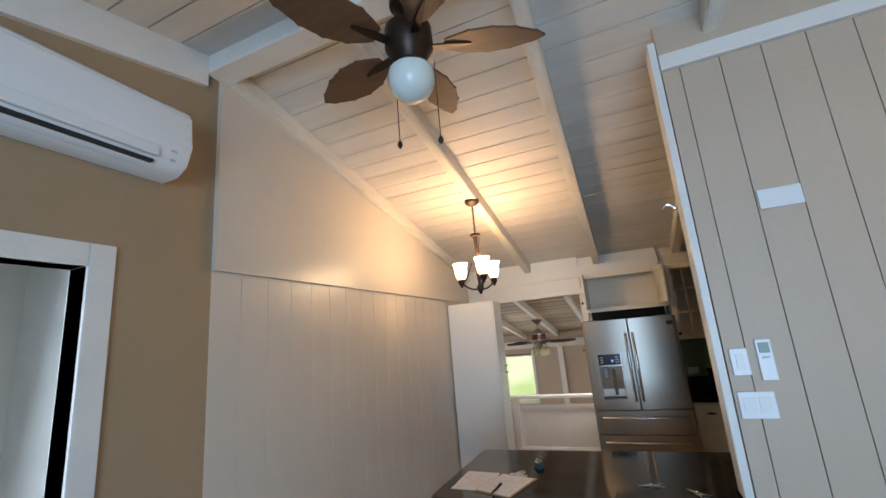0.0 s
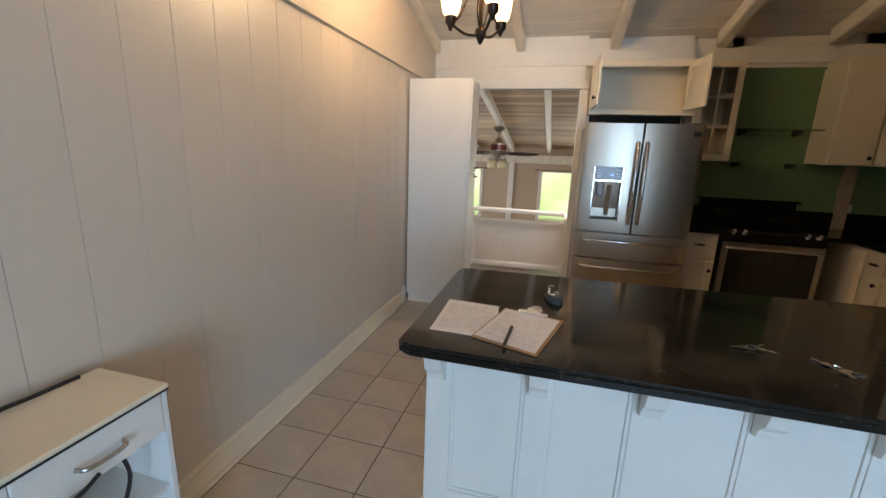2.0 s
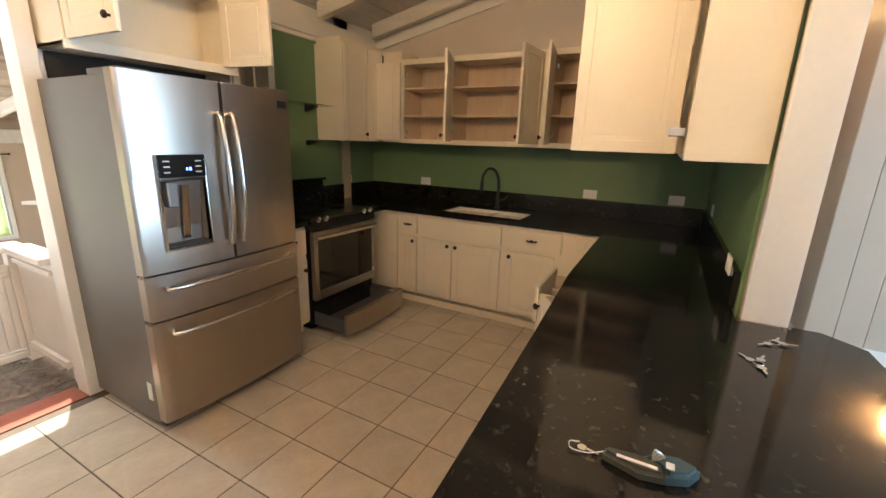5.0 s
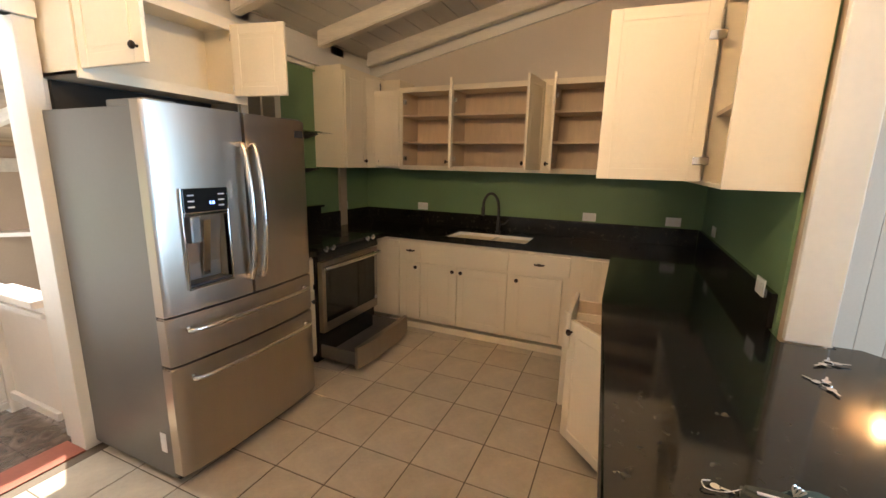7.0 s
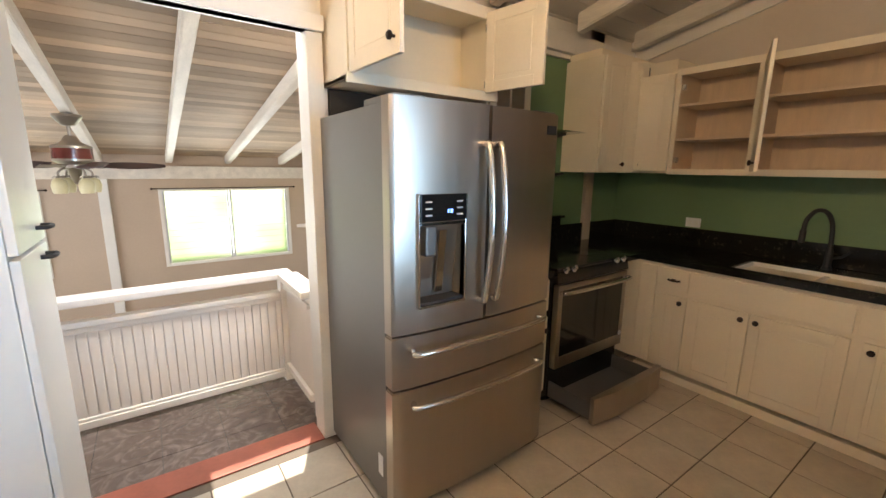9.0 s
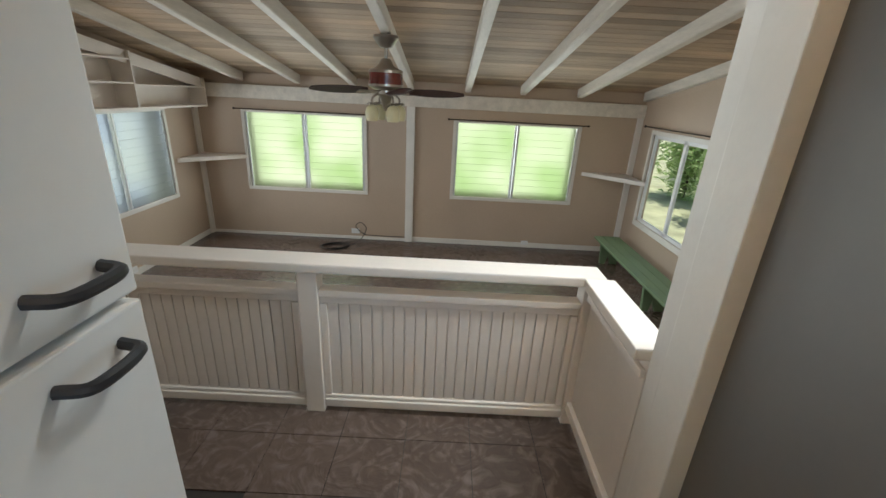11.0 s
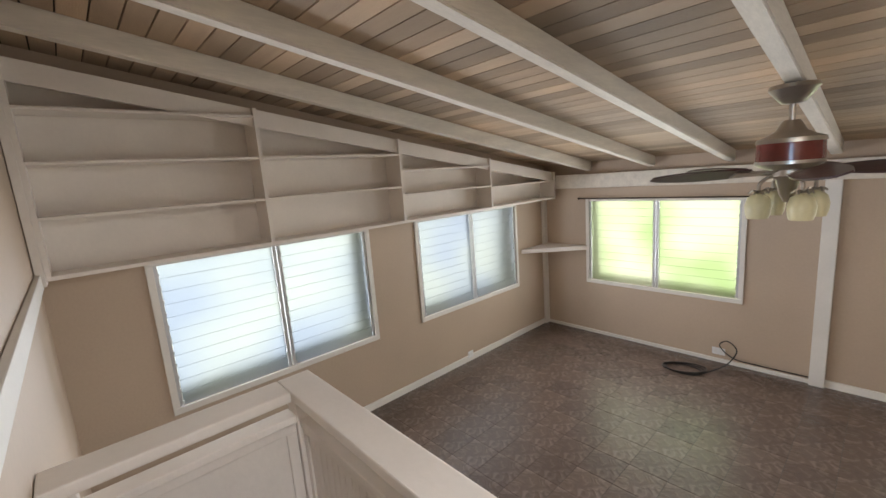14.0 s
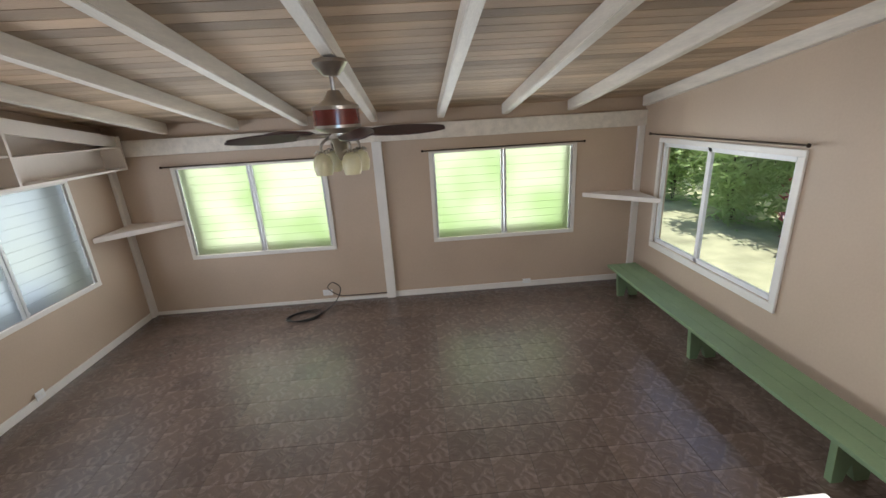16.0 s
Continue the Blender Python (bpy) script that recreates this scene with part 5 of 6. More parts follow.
def right_upper():
    c = empty("end_cabinet", (3.2, 2.9, 1.47), "cream wall cabinet with an open panelled door and chrome hinges", "cabinet")
    x0, x1, y0, y1, z0, z1 = 2.47, 3.9, 2.767, 3.03, 1.475, 2.32
    boxes("carcass", CAB, [((x0, y0, z0), (x0 + 0.02, y1, z1)), ((x0 + 0.02, y0, z0), (x1, y1, z0 + 0.02)), ((x0 + 0.02, y0, z1 - 0.02), (x1, y1, z1)), ((x0 + 0.02, y0, z0 + 0.02), (x1, y0 + 0.012, z1 - 0.02)), ((2.93, y0 + 0.012, z0 + 0.02), (2.95, y1, z1 - 0.02)), ((x1 - 0.02, y0, z0 + 0.02), (x1, y1, z1 - 0.02))], c, 0.003)
    boxes("shelf", CABIN, [((x0 + 0.02, y0 + 0.012, 1.80), (2.93, y1 - 0.02, 1.82))], c, 0.002)
    m = place(2.84, y1 + 0.03, z0 + 0.02, 93)
    panel_door(0.46, 0.79, c, m)
    boxes("hinge", CHROME, [((2.815, y1 + 0.0, z), (2.84, y1 + 0.07, z + 0.04)) for z in (1.57, 2.12)], c, 0.005)
    panel_door(0.46, 0.79, c, place(3.42, y1 + 0.02, z0 + 0.02, 180))
    bm = bmesh.new()
    add_tube(bm, arc([(2.462, 2.84, 2.30), (2.44, 2.84, 2.33), (2.40, 2.84, 2.32), (2.36, 2.84, 2.35), (2.33, 2.84, 2.33)], 6), 0.006)
    finish("hook", bm, CHROME, c, True)


right_upper()


def glass_shelf(z):
    s = empty("glass_shelf", (3.3, 5.9, z), "clear glass wall shelf on black brackets", "shelf", "glass shelves")
    boxes("pane", CLEAR, [((2.92, 5.80, z), (3.605, KFAR - 0.004, z + 0.009))], s, 0).visible_shadow = False
    for x in (3.03, 3.48):
        bm = bmesh.new()
        add_prism(bm, [(KFAR - 0.002, z - 0.045), (KFAR - 0.002, z - 0.0005), (KFAR - 0.13, z - 0.0005), (KFAR - 0.13, z - 0.012)], 0, x - 0.018, x + 0.018)
        finish("bracket", bm, BLACKMAT, s)


glass_shelf(1.79)
glass_shelf(1.495)
for at, n in (((KE, 5.33, 1.11), (-1, 0, 0)), ((KE, 3.65, 1.11), (-1, 0, 0)), ((KE, 2.98, 1.115), (-1, 0, 0)), ((4.01, KFAR, 1.11), (0, -1, 0)), ((2.66, KFAR, 1.13), (0, -1, 0)), ((3.95, 2.765, 1.12), (0, 1, 0)), ((2.66, 2.789, 1.06), (0, 1, 0))):
    outlet(at, n)


# ---- door of the living room ----
structure(boxes("door_1", TRIM, [((8.955, 2.02, 0.02), (8.995, 2.56, 2.04))], bev=0.004), "white painted flush door at the end of the hall")
structure(boxes("trim", TRIM, [((8.97, 1.957, 0), (8.999, 2.015, 2.12)), ((8.97, 2.565, 0), (8.999, 2.608, 2.12)), ((8.97, 2.015, 2.05), (8.999, 2.565, 2.12))], bev=0.004), "white door casing")
structure(boxes("door_2", TRIM, [((7.35, HALL + 0.002, 0.02), (8.05, HALL + 0.022, 2.04))], bev=0.004), "white painted flush door in the hall")
structure(boxes("trim", TRIM, [((7.27, HALL + 0.001, 0), (7.345, HALL + 0.03, 2.12)), ((8.055, HALL + 0.001, 0), (8.13, HALL + 0.03, 2.12)), ((7.345, HALL + 0.001, 2.05), (8.055, HALL + 0.03, 2.12))], bev=0.004), "white door casing")
structure(boxes("baseboard", TRIM, [((LE + 0.004, HALL + 0.001, 0), (7.265, HALL + 0.017, 0.11)), ((LE - 0.016, SOUTH, 0), (LE - 0.001, HALL, 0.11)), ((2.53, 2.61, 0), (8.96, 2.627, 0.1))], bev=0.004), "white living room baseboard")


def wall_sconce(at, out, watts):
    """A bowl shade on a short arm, its plate on the wall at at."""
    o, d = Vector(at), Vector(out)
    c = empty("wall_sconce", at, "lit amber glass wall sconce on a bronze arm", "wall lamp", "wall sconces")
    bm = bmesh.new()
    add_lathe(bm, (0, 0, 0), [(0.055, 0.001), (0.055, 0.012), (0.03, 0.02)], 18)
    finish("plate", bm, BRONZE, c, True, Matrix.Translation(o) @ d.to_track_quat("Z", "Y").to_matrix().to_4x4())
    bm = bmesh.new()
    add_tube(bm, arc([o + d * 0.015, o + d * 0.06 - Vector((0, 0, 0.03)), o + d * 0.11], 8), 0.008)
    finish("arm", bm, BRONZE, c, True)
    bm = bmesh.new()
    add_lathe(bm, o + d * 0.115, [(0.02, 0), (0.055, 0.03), (0.075, 0.09), (0.07, 0.09), (0.05, 0.035), (0.018, 0.008)], 20)
    finish("shade", bm, SHADE, c, True)
    bulb_lamp("sconce_bulb", o + d * 0.115 + Vector((0, 0, 0.14)), watts, (1.0, 0.62, 0.28), 0.04)


wall_sconce((LE, 1.37, 2.08), (-1, 0, 0), 6)
wall_sconce((6.6, HALL, 2.75), (0, 1, 0), 16)


# ---- pantry cupboard ----
def pantry():
    c = empty("pantry_cupboard", (0.3, 5.5, 0), "tall plain white pantry cupboard with black door pulls", "cupboard")
    boxes("body", WHITE, [((0.034, 5.10, 0.0), (0.52, 5.42, 0.08)), ((0.017, 5.10, 0.08), (0.587, 5.42, 2.13)), ], c, 0.003)
    for z0, z1 in ((0.09, 1.30), (1.31, 2.12)):
        boxes("door", WHITE, [((0.588, 5.105, z0), (0.607, 5.415, z1))], c, 0.003)
    for z in (1.27, 1.35):
        bm = bmesh.new()
        add_tube(bm, arc([(0.607, 5.31, z), (0.632, 5.32, z), (0.632, 5.37, z), (0.607, 5.38, z)], 6), 0.006)
        finish("pull", bm, BLACKMAT, c, True)


pantry()
outlet((0.018, 5.0, 0.13), (1, 0, 0), 0.08, 0.11)


# ---- chandelier ----
def chandelier():
    x, y = 0.90, 3.80
    top = kbeam(y)
    c = empty("chandelier", (x, y, top), "bronze three-arm chandelier with glowing frosted glass shades", "chandelier")

    def lathe(name, material, prof):
        bm = bmesh.new()
        add_lathe(bm, (x, y, 0), prof, 20)
        finish(name, bm, material, c, True)
    lathe("canopy", BRONZE, [(0.068, top + 0.02), (0.068, top - 0.008), (0.045, top - 0.028), (0.012, top - 0.04)])
    bm = bmesh.new()
    for i in range(9):
        z = top - 0.05 - 0.03 * i
        ring = []
        for k in range(13):
            a = 2 * math.pi * k / 12
            u = 0.008 * math.cos(a)
            ring.append((x + (u if i % 2 else 0), y + (0 if i % 2 else u), z + 0.02 * math.sin(a)))
        add_tube(bm, ring, 0.003, 5)
    finish("chain", bm, BRONZE, c, True)
    zc = 2.13
    lathe("stem", BRONZE, [(0.01, top - 0.3), (0.045, top - 0.31), (0.05, top - 0.33), (0.02, top - 0.34), (0.013, 2.5), (0.011, zc + 0.05), (0.03, zc + 0.03), (0.032, zc), (0.02, zc - 0.02), (0.008, zc - 0.045)])
    bm = bmesh.new()
    for k in range(3):
        a = 2 * math.pi * k / 3 + 0.4
        add_tube(bm, arc([(x + 0.035 * math.cos(a), y + 0.035 * math.sin(a), top - 0.33), (x + 0.02 * math.cos(a), y + 0.02 * math.sin(a), 2.48), (x + 0.035 * math.cos(a), y + 0.035 * math.sin(a), 2.28), (x + 0.015 * math.cos(a), y + 0.015 * math.sin(a), zc + 0.04)], 8), 0.005, 6)
    finish("cage", bm, BRONZE, c, True)
    for k in range(3):
        a = radians(190 + 120 * k - 10)
        d = Vector((math.cos(a), math.sin(a), 0))
        o = Vector((x, y, 0))
        bm = bmesh.new()
        add_tube(bm, arc([o + d * 0.02 + Vector((0, 0, zc)), o + d * 0.09 + Vector((0, 0, zc + 0.012)), o + d * 0.17 + Vector((0, 0, zc + 0.065))], 8), 0.008)
        add_tube(bm, arc([o + d * 0.17 + Vector((0, 0, zc + 0.07)), o + d * 0.12 + Vector((0, 0, zc + 0.11)), o + d * 0.06 + Vector((0, 0, zc + 0.25))], 8), 0.006)
        add_lathe(bm, o + d * 0.175 + Vector((0, 0, zc + 0.03)), [(0.008, 0), (0.014, 0.02), (0.03, 0.04), (0.032, 0.075)], 14)
        finish("arm", bm, BRONZE, c, True)
        bm = bmesh.new()
        q = o + d * 0.175 + Vector((0, 0, zc + 0.105))
        add_lathe(bm, q, [(0.03, 0), (0.045, 0.02), (0.056, 0.07), (0.06, 0.12), (0.072, 0.15), (0.068, 0.15), (0.054, 0.118), (0.05, 0.07), (0.03, 0.012)], 20)
        finish("shade", bm, SHADE, c, True)
        bulb_lamp("chandelier_bulb", q + Vector((0, 0, 0.19)), 15, (1.0, 0.68, 0.38), 0.05)


chandelier()


# ---- living room: fan, air conditioner, wall things ----
def living_fan():
    x, y, top = 1.30, 1.86, 3.37
    f = empty("ceiling_fan", (x, y, top), "dark ceiling fan with brown leaf-shaped blades and a white globe", "ceiling fan")

    def lathe(name, material, prof):
        bm = bmesh.new()
        add_lathe(bm, (x, y, top), prof, 26)
        finish(name, bm, material, f, True)
    lathe("canopy", BRONZE, [(0.085, -0.001), (0.085, -0.03), (0.04, -0.06), (0.016, -0.065), (0.016, -0.13)])
    lathe("motor", BRONZE, [(0.03, -0.12), (0.08, -0.14), (0.115, -0.17), (0.118, -0.27), (0.09, -0.31), (0.075, -0.36), (0.095, -0.385), (0.10, -0.40)])
    lathe("globe", OPAL, [(0.105, -0.395), (0.112, -0.42), (0.108, -0.47), (0.085, -0.515), (0.045, -0.545), (0.01, -0.553)])
    for i in range(5):
        a = radians(22 + 72 * i)
        m = Matrix.Translation((x, y, top - 0.26)) @ Matrix.Rotation(a, 4, "Z") @ Matrix.Rotation(radians(10), 4, "X")
        bm = bmesh.new()
        out = []
        n = 22
        for j in range(n + 1):
            s = j / n
            w = 0.105 * math.sin(math.pi * (0.06 + 0.94 * s) ** 0.9) ** 0.75 + (0.008 if j % 5 == 0 and 0 < j < n else 0)
            if s == 1:
                w = 0.004
            out.append((0.17 + 0.49 * s, w))
        pts = out + [(r, -w) for r, w in out[::-1]]
        add_prism(bm, pts, 2, -0.005, 0.005)
        finish("blade", bm, LEAFBLADE, f, m=m)
        bm = bmesh.new()
        add_prism(bm, [(0.09, 0.02), (0.2, 0.02), (0.3, 0.005), (0.3, -0.005), (0.2, -0.02), (0.09, -0.02)], 2, -0.014, -0.006)
        finish("bracket", bm, BRONZE, f, m=m)
    for dx, dy, ln in ((-0.10, 0.03, 0.36), (0.115, 0.02, 0.40)):
        bm = bmesh.new()
        z = top - 0.36
        add_tube(bm, ((x + dx, y + dy, z), (x + dx, y + dy, z - ln)), 0.0022, 5)
        add_lathe(bm, (x + dx, y + dy, z - ln - 0.035), [(0.003, 0.04), (0.011, 0.028), (0.013, 0.015), (0.004, 0)], 10)
        finish("pull_chain", bm, BRONZE, f, True)


living_fan()


def air_conditioner():
    y0, y1, z0, z1 = 0.62, 1.55, 2.60, 2.96
    c = empty("air_conditioner", (0, 1.1, z0), "white split air conditioner unit high on the wall", "air conditioner")
    prof = [(0.002, z1), (0.15, z1), (0.21, z1 - 0.05), (0.225, z1 - 0.22), (0.19, z0 + 0.045), (0.12, z0), (0.002, z0)]
    bm = bmesh.new()
    lo = [bm.verts.new((p[0], y0, p[1])) for p in prof]
    hi = [bm.verts.new((p[0], y1, p[1])) for p in prof]
    bm.faces.new(lo)
    bm.faces.new(hi[::-1])
    for i in range(len(prof)):
        bm.faces.new((lo[i], hi[i], hi[(i + 1) % len(prof)], lo[(i + 1) % len(prof)]))
    bmesh.ops.bevel(bm, geom=list(bm.edges), offset=0.012, segments=3, affect="EDGES")
    finish("body", bm, PLASTIC, c, True)
    boxes("outlet_slot", BLACKMAT, [((0.150, y0 + 0.05, z0 + 0.022), (0.182, y1 - 0.16, z0 + 0.034))], c, 0.001)
    boxes("flap", PLASTIC, [((0.185, y0 + 0.05, z0 + 0.045), (0.212, y1 - 0.15, z0 + 0.10))], c, 0.008)
    boxes("mark", INK, [((0.205, y1 - 0.10, z0 + 0.09), (0.2105, y1 - 0.07, z0 + 0.10)), ((0.19, y1 - 0.09, z0 + 0.05), (0.198, y1 - 0.07, z0 + 0.06))], c, 0)


air_conditioner()


def wall_control(name, x0, x1, z0, z1, label, category, material=PLASTIC, extra=None):
    c = empty(name, ((x0 + x1) / 2, 2.63, z0), label, category)
    boxes("plate", material, [((x0, 2.614, z0), (x1, 2.6275, z1))], c, 0.004)
    for part, m_, (a, b, p, q) in extra or ():
        boxes(part, m_, [((a, 2.6105, p), (b, 2.614, q))], c, 0.001)


wall_control("dimmer_switch", 2.455, 2.525, 1.445, 1.565, "white plastic dimmer switch on the tan wall", "switch", extra=[("rocker", WHITE, (2.475, 2.505, 1.47, 1.54))])
wall_control("light_switch", 2.45, 2.59, 1.26, 1.375, "white double rocker light switch plate", "switch", extra=[("rocker", WHITE, (2.468, 2.513, 1.285, 1.35)), ("rocker", WHITE, (2.527, 2.572, 1.285, 1.35))])
wall_control("remote_control", 2.56, 2.62, 1.42, 1.60, "white air conditioner remote in a wall holder", "remote control", extra=[("screen", LCD, (2.57, 2.61, 1.54, 1.585)), ("button", INK, (2.575, 2.605, 1.515, 1.525))])
wall_control("door_chime", 2.71, 2.88, 2.19, 2.285, "white plastic door chime box on the wall", "door chime")


# ---- white cart with cord ----
def cart():
    x0, x1, y0, y1, h = 0.045, 0.31, 1.79, 2.19, 0.79
    c = empty("side_cart", (0.17, 1.9, 0), "small white laminate cart with a drawer and open shelf", "cart")
    boxes("side", WHITE, [((x0, y0, 0.03), (x1, y0 + 0.018, h - 0.021)), ((x0, y1 - 0.018, 0.03), (x1, y1, h - 0.021))], c, 0.002)
    boxes("top", CAB, [((x0 - 0.005, y0 - 0.005, h - 0.02), (x1 + 0.008, y1 + 0.004, h))], c, 0.005)
    boxes("back", WHITE, [((x0, y0 + 0.018, 0.03), (x0 + 0.01, y1 - 0.018, h - 0.021))], c, 0)
    boxes("shelf", WHITE, [((x0 + 0.01, y0 + 0.018, 0.43), (x1 - 0.01, y1 - 0.018, 0.448)), ((x0 + 0.01, y0 + 0.018, 0.06), (x1 - 0.01, y1 - 0.018, 0.078)), ((x0 + 0.01, y0 + 0.018, 0.635), (x1 - 0.02, y1 - 0.018, 0.648))], c, 0.002)
    boxes("drawer_front", WHITE, [((x1 - 0.018, y0 + 0.02, 0.64), (x1 + 0.002, y1 - 0.02, 0.765))], c, 0.004)
    boxes("edge_strip", BLACKMAT, [((x1 + 0.0085, y0, h - 0.019), (x1 + 0.0105, y1, h - 0.013)), ], c, 0)
    bm = bmesh.new()
    ym = (y0 + y1) / 2
    add_tube(bm, arc([(x1 + 0.002, ym - 0.06, 0.70), (x1 + 0.028, ym - 0.04, 0.70), (x1 + 0.03, ym + 0.04, 0.70), (x1 + 0.002, ym + 0.06, 0.70)], 8), 0.006)
    finish("handle", bm, PEWTER, c, True)
    for y in (y0 + 0.05, y1 - 0.05):
        for x in (x0 + 0.04, x1 - 0.04):
            boxes("foot", BLACKMAT, [((x - 0.015, y - 0.015, 0), (x + 0.015, y + 0.015, 0.03))], c, 0.004)
    bm = bmesh.new()
    add_tube(bm, arc([(x0 + 0.01, y1 - 0.06, h + 0.006), (x0 + 0.005, y0 + 0.25, h + 0.006), (x0 + 0.01, y0 + 0.02, h + 0.008), (x0 + 0.03, y0 - 0.05, h - 0.1), (x0 + 0.06, y0 - 0.06, 0.3), (x0 + 0.04, y0 - 0.05, 0.01)], 8), 0.006, 6)
    add_tube(bm, arc([(x0 + 0.06, y0 - 0.06, 0.62), (x1 + 0.02, y0 - 0.03, 0.64), (x1 + 0.045, y0 + 0.1, 0.66), (x1 + 0.035, y0 + 0.17, 0.675)], 8), 0.006, 6)
    add_tube(bm, arc([(x1 - 0.05, y1 - 0.12, 0.63), (x1 - 0.04, y1 - 0.11, 0.55), (x1 - 0.06, y1 - 0.12, 0.455)], 8), 0.006, 6)
    tagged(finish("power_cord", bm, CORD, smooth=True), "black power cord lying over the white cart", "cord")


cart()


# ---- things on the bar ----
def sheet(name, corners, z, material, parent, t=0.002):
    bm = bmesh.new()
    add_prism(bm, corners, 2, z, z + t)
    return finish(name, bm, material, parent)


def inset(corners, u, v):
    a, b, c, d = (Vector((*p, 0)) for p in corners)
    p = (a * (1 - u) + b * u) * (1 - v) + (d * (1 - u) + c * u) * v
    return (p.x, p.y)


def writing(corners, z, parent, rows, seed):
    r = random.Random(seed)
    bm = bmesh.new()
    for k in range(rows):
        v = 0.14 + 0.78 * k / rows
        u = 0.08
        while u < 0.85:
            w = r.uniform(0.05, 0.22)
            if r.random() < 0.75:
                pts = [inset(corners, u, v), inset(corners, min(u + w, 0.92), v), inset(corners, min(u + w, 0.92), v + 0.012), inset(corners, u, v + 0.012)]
                add_prism(bm, pts, 2, z, z + 0.0004)
            u += w + 0.03
    finish("print", bm, INK, parent)


PZ = CT + 0.001
cl = [(1.24, 2.83), (1.455, 2.775), (1.375, 2.475), (1.165, 2.545)]
cb = empty("clipboard", (1.3, 2.66, CT), "brown hardboard clipboard with a printed form and steel clip", "clipboard")
sheet("board", cl, PZ, HARDBOARD, cb, 0.004)
form = [inset(cl, 0.03, 0.03), inset(cl, 0.95, 0.04), inset(cl, 0.96, 0.97), inset(cl, 0.02, 0.96)]
sheet("form", form, PZ + 0.0042, PAPER, cb, 0.001)
writing(form, PZ + 0.0053, cb, 17, 4)
bm = bmesh.new()
add_box(bm, (-0.055, -0.012, 0.006), (0.055, 0.012, 0.014), 0.003)
add_box(bm, (-0.028, 0.004, 0.010), (0.028, 0.04, 0.016), 0.003)
add_lathe(bm, (0, 0.045, 0.012), [(0.018, 0), (0.02, 0.003), (0.018, 0.006)], 18)
finish("clip", bm, CHROME, cb, m=pose(1.345, 2.795, PZ, 0, 0, -14))
pp = [(1.015, 2.853), (1.215, 2.843), (1.235, 2.55), (1.022, 2.557)]
paper = empty("paper_form", (1.12, 2.7, CT), "printed white paper form lying beside the clipboard", "paper")
sheet("page", pp, PZ, PAPER, paper, 0.0015)
writing(pp, PZ + 0.0016, paper, 18, 9)
bm = bmesh.new()
add_tube(bm, ((1.284, 2.64, PZ + 0.012), (1.276, 2.505, PZ + 0.012)), 0.0055, 10)
add_tube(bm, ((1.276, 2.505, PZ + 0.012), (1.2755, 2.495, PZ + 0.012)), 0.003, 8)
add_box(bm, (1.2795, 2.585, PZ + 0.0165), (1.2865, 2.63, PZ + 0.0195), 0.001)
tagged(finish("pen", bm, BLACKMAT, smooth=True), "black ballpoint pen lying on the clipboard", "pen")


def key_bunch(x, y, turn, n, label):
    k = empty("keys", (x, y, CT), label, "keys", "keys on the bar")
    bm = bmesh.new()
    add_tube(bm, [(0.014 * math.cos(a), 0.014 * math.sin(a), 0.006) for a in [2 * math.pi * i / 16 for i in range(17)]], 0.0014, 5)
    finish("ring", bm, CHROME, k, m=pose(x, y, CT, 0, 0, turn))
    for i in range(n):
        bm = bmesh.new()
        add_lathe(bm, (0.026, 0, 0.002 + 0.002 * i), [(0.012, 0), (0.012, 0.002)], 14)
        add_prism(bm, [(0.036, -0.004), (0.062, -0.004), (0.066, 0), (0.06, 0.004), (0.056, 0.002), (0.052, 0.005), (0.048, 0.002), (0.044, 0.005), (0.036, 0.004)], 2, 0.002 + 0.002 * i, 0.004 + 0.002 * i)
        finish("key", bm, CHROME, k, m=pose(x, y, CT, 0, 0, turn + i * 150 - 40))


key_bunch(2.22, 2.69, 20, 3, "small bunch of silver door keys")
key_bunch(2.03, 2.76, 80, 3, "silver door keys on a ring")


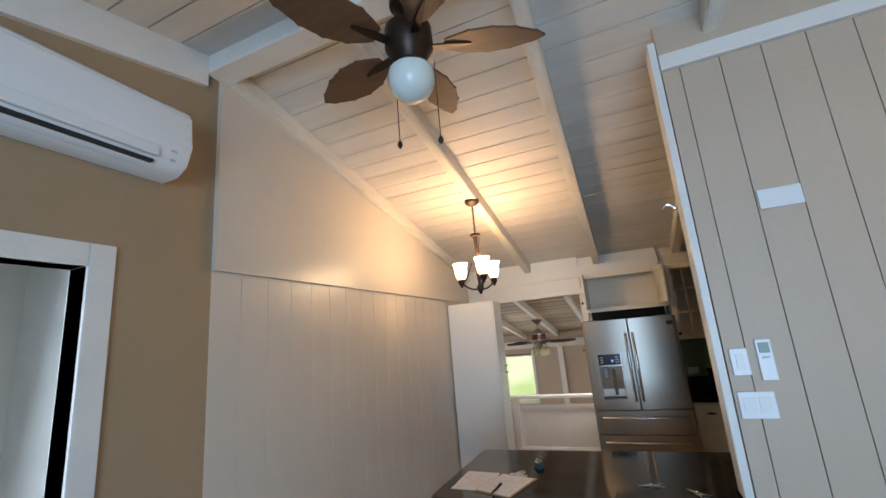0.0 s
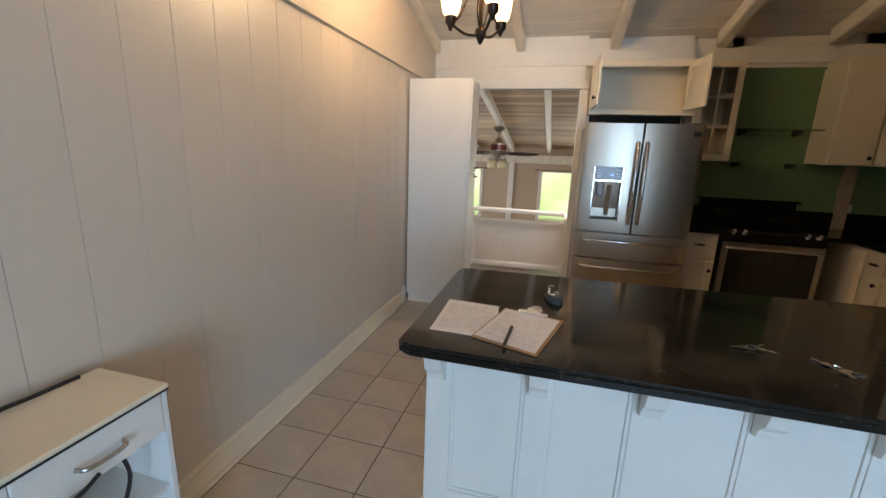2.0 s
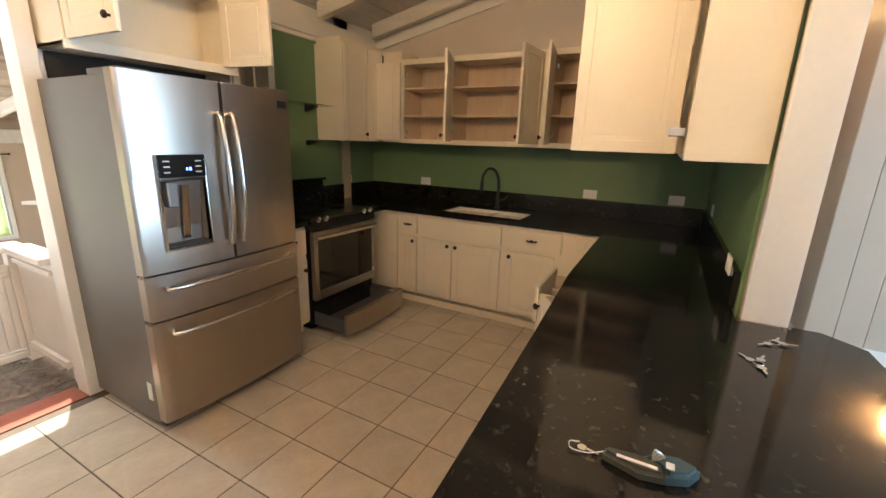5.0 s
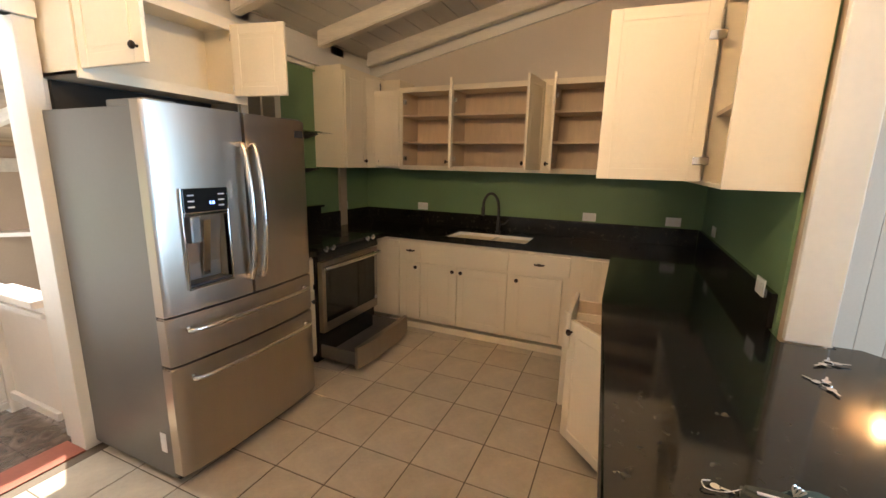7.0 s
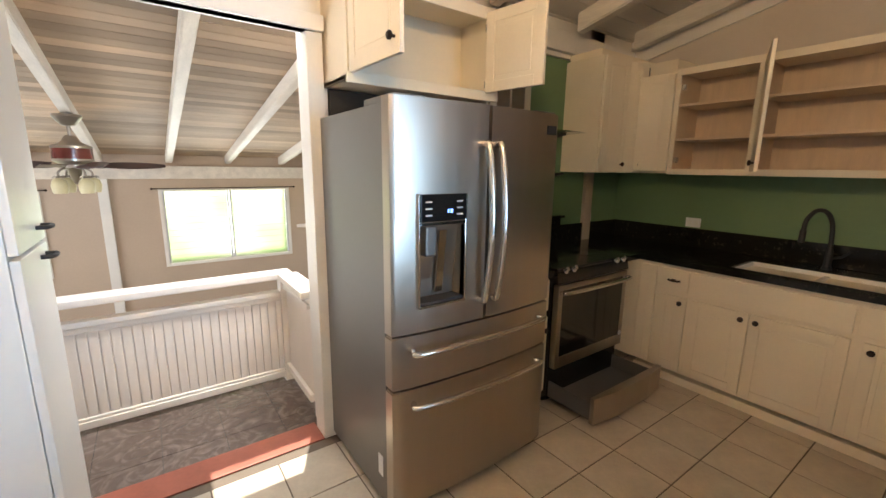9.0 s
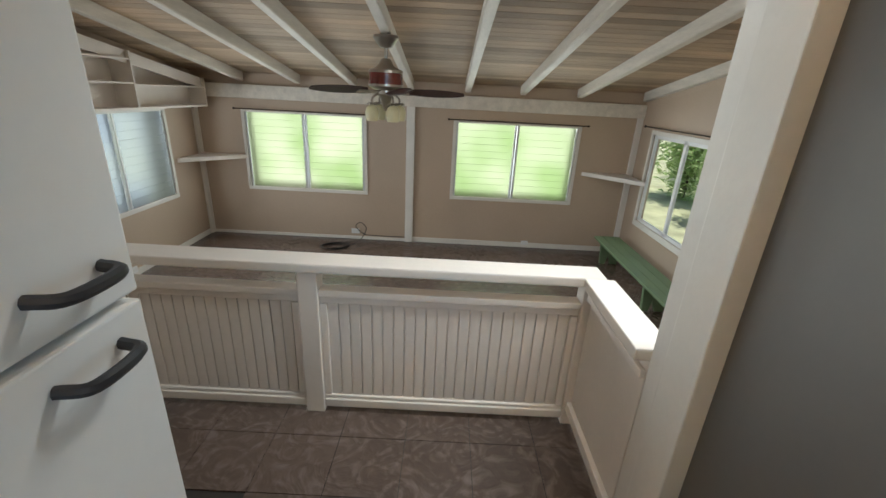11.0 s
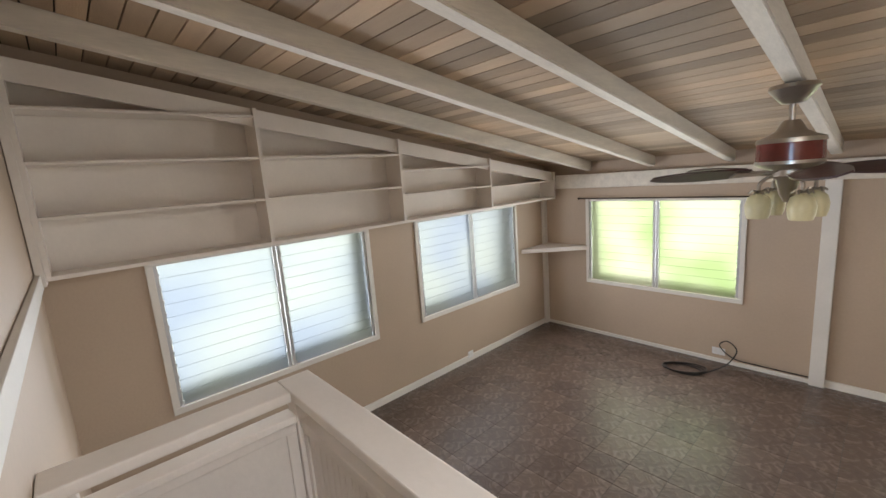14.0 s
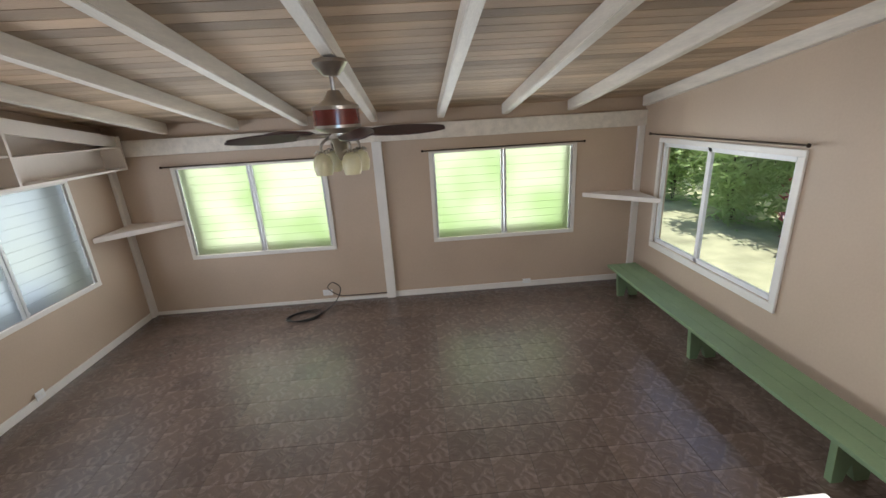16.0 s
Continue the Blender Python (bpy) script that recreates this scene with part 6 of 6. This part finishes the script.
def pouch():
    p = empty("key_pouch", (1.4, 3.03, CT), "olive and teal cloth key pouch with clips and keys", "pouch")
    for name, material, pts, h in (("olive_half", POUCH, [(1.40, 3.135), (1.43, 3.13), (1.44, 3.05), (1.43, 2.985), (1.385, 2.98), (1.372, 3.04)], 0.022),
                                   ("teal_half", TEAL, [(1.432, 3.045), (1.462, 3.01), (1.475, 2.95), (1.455, 2.90), (1.41, 2.925), (1.386, 2.978), (1.428, 2.984)], 0.026)):
        bm = bmesh.new()
        add_prism(bm, pts, 2, CT + 0.001, CT + h)
        bmesh.ops.bevel(bm, geom=[e for e in bm.edges if e.verts[0].co.z > CT + 0.01 and e.verts[1].co.z > CT + 0.01], offset=0.009, segments=3, affect="EDGES")
        finish(name, bm, material, p, True)
    bm = bmesh.new()
    add_box(bm, (1.392, 3.0, CT + 0.0225), (1.402, 3.1, CT + 0.0245), 0.0)
    add_box(bm, (1.405, 2.962, CT + 0.0265), (1.43, 2.982, CT + 0.028), 0.0)
    finish("print", bm, PAPER, p)
    bm = bmesh.new()
    for k in range(4):
        add_tube(bm, [(1.437 + 0.014 * math.cos(a + k), 3.0 + 0.014 * math.sin(a), CT + 0.03 + 0.006 * math.sin(a * 2 + k)) for a in [2 * math.pi * i / 14 for i in range(15)]], 0.0022, 5)
    finish("clip", bm, PEWTER, p, True)
    bm = bmesh.new()
    add_lathe(bm, (1.415, 3.19, CT + 0.001), [(0.013, 0), (0.013, 0.003)], 14)
    add_prism(bm, [(1.411, 3.18), (1.419, 3.18), (1.413, 3.145), (1.406, 3.145)], 2, CT + 0.001, CT + 0.004)
    add_tube(bm, arc([(1.43, 3.20, CT + 0.006), (1.41, 3.225, CT + 0.01), (1.39, 3.215, CT + 0.006), (1.40, 3.17, CT + 0.004), (1.415, 3.13, CT + 0.012)], 6), 0.002, 5)
    finish("key", bm, CHROME, p)
    p.scale = (0.72, 0.72, 1.0)


pouch()

# ---- garden ----
structure(boxes("ground", GRASS, [((-120, -120, -1.6), (120, 120, -1.35))], bev=0), "sunlit lawn")


def shrub(x, y, z, r, h, n, material, seed, label, category="shrub"):
    """A shrub or low tree: stems that fork, and many folded leaves in loose clumps."""
    rnd = random.Random(seed)
    t = empty("shrub", (x, y, z), label, category, "garden shrubs")
    wood, leaf = bmesh.new(), bmesh.new()
    tips = []
    for k in range(7):
        a = rnd.uniform(0, 6.28)
        e = Vector((x + r * 0.6 * math.cos(a), y + r * 0.6 * math.sin(a), z + h * rnd.uniform(0.55, 0.85)))
        mid = Vector((x + r * 0.2 * math.cos(a), y + r * 0.2 * math.sin(a), z + h * 0.4))
        add_tube(wood, ((x, y, z - 0.05), mid, e), 0.025, 6)
        tips += [mid, e, Vector((x, y, z)).lerp(mid, 0.55)]
        for _ in range(3):
            q = e + Vector((rnd.uniform(-1, 1) * r * 0.5, rnd.uniform(-1, 1) * r * 0.5, rnd.uniform(-0.35, 0.25) * h))
            add_tube(wood, (mid.lerp(e, 0.6), q), 0.01, 5)
            tips.append(q)
    for i in range(n):
        c = rnd.choice(tips) + Vector((rnd.gauss(0, r * 0.22), rnd.gauss(0, r * 0.22), rnd.gauss(0, h * 0.13)))
        if c.z < z + 0.03:
            c.z = z + 0.03
        s = rnd.uniform(0.07, 0.16)
        m = Matrix.Translation(c) @ Euler((rnd.uniform(-0.9, 0.9), rnd.uniform(-0.9, 0.9), rnd.uniform(0, 6.28))).to_matrix().to_4x4()
        v = [leaf.verts.new(m @ Vector(p)) for p in ((0, 0, 0), (s * 0.35, s * 0.8, s * 0.15), (0, s * 2, -s * 0.2), (-s * 0.35, s * 0.8, s * 0.15))]
        leaf.faces.new((v[0], v[1], v[2]))
        leaf.faces.new((v[0], v[2], v[3]))
    finish("stem", wood, BARK, t)
    lf = finish("leaves", leaf, material, t)
    tagged(lf, kind="stuff")


rnd = random.Random(3)
for k in range(9):
    shrub(8.0 + rnd.uniform(0, 2.0), 9.2 + 1.15 * k + rnd.uniform(-0.3, 0.3), -1.35, rnd.uniform(0.8, 1.2), rnd.uniform(2.2, 4.2), 3800, LEAF, 20 + k, "dense green garden shrub in sunlight")
shrub(8.0, 13.2, -1.35, 0.4, 1.5, 500, REDLEAF, 77, "shrub with dark red leaves")
for k in range(8):
    shrub(11.6 + rnd.uniform(0, 1.5), 8.5 + 2.0 * k, -1.35, 1.6, 6.0, 1800, LEAF, 50 + k, "tall green garden tree", "tree")

# ---- wall boards and floor tiles ----
def pieces(name, first_at, material, size, places, parent, bev=0.002):
    """Alike pieces that share one mesh, each an object of its own."""
    bm = bmesh.new()
    add_box(bm, (0, 0, 0), size, bev)
    me = bpy.data.meshes.new(name)
    bmesh.ops.recalc_face_normals(bm, faces=bm.faces)
    bm.to_mesh(me)
    bm.free()
    me.materials.append(material)
    for p in places:
        ob = new(name, me)
        ob.parent = parent
        ob.location = p


pieces("board", None, CREAM, (0.012, 0.1985, 2.19), [(-0.0115, RIDGE + 0.2 * k, 0) for k in range(20)], west_dining, 0.0015)
pieces("board", None, TAN, (0.177, 0.016, 3.03), [(2.525 + 0.18 * k, 2.628, 0) for k in range(19)], tan_wall, 0.003)

TP, TX, TY = 0.3095, 0.0305, 4.27
near, far = [], []
for i in range(-1, 20):
    for j in range(-24, 6):
        x, y = TX + i * TP, TY + j * TP
        if y + TP > 5.98 or x > 4.4 or y < 1.2 or (x > 2.2 and y < 2.6):
            continue
        (near if y > 2.0 and x < 4.2 and len(near) < 290 else far).append((x + 0.003, y + 0.003, -0.009))


def tile_parts(places, size, material, parent, name="tile"):
    pieces(name, None, material, size, places, parent, 0.0015)


def tile_stuff(places, size, material, parent):
    bm = bmesh.new()
    for p in places:
        add_box(bm, p, [p[k] + size[k] for k in range(3)], 0)
    ob = finish("tile_field", bm, material, parent)
    tagged(ob, kind="stuff")


KT = (TP - 0.007, TP - 0.007, 0.009)
tile_parts(near, KT, TILE, floor_k)
tile_stuff(far, KT, TILE, floor_k)
SP = 0.3085
near, far, land = [], [], []
for i in range(0, 23):
    for j in range(0, 20):
        x, y = SW + i * SP, 5.9 + j * SP
        if y > SFAR or x > SE:
            continue
        (near if 6.7 < y < 11.0 and -3.0 < x < 3.2 and len(near) < 290 else far).append((x + 0.001, y + 0.001, SFLOOR - 0.006))
VT = (SP - 0.0025, SP - 0.0025, 0.006)
tile_parts(near, VT, VINYL, floor_s)
tile_stuff(far, VT, VINYL, floor_s)
for i in range(0, 9):
    for j in range(0, 3):
        x, y = -1.02 + i * 0.3, 5.92 + j * 0.3
        if y < 6.0 and x + 0.3 > 0.0:
            y = 6.062
            if x < 0:
                continue
            land.append(((x + 0.001, y, -0.009), (0.297, 0.155, 0.009)))
            continue
        land.append(((x + 0.001, y + 0.001, -0.009), (0.297, 0.297, 0.009)))
bm = bmesh.new()
for p, s in land:
    add_box(bm, p, [p[k] + s[k] for k in range(3)], 0)
tagged(finish("tile_field", bm, VINYL, landing), kind="stuff")
pieces("board", None, TAN, (0.084, 0.016, 3.03), [(2.438, 2.628, 0)], tan_wall, 0.003)
pieces("board", None, TAN, (0.016, 0.177, 3.0), [(LE, HALL - 0.18 * (k + 1), 0) for k in range(26)], east_living, 0.003)
planks = []
for k in range(12):
    for i in range(6):
        x = 2.47 + (i * 1.22 + 0.37 * (k % 3)) - 0.3
        if x >= 2.46:
            planks.append((x, 1.205 + 0.118 * k, -0.009))
pieces("plank", None, WOODFLOOR, (1.217, 0.115, 0.009), [p for p in planks if p[0] < 7.7], floor_l, 0.0015)
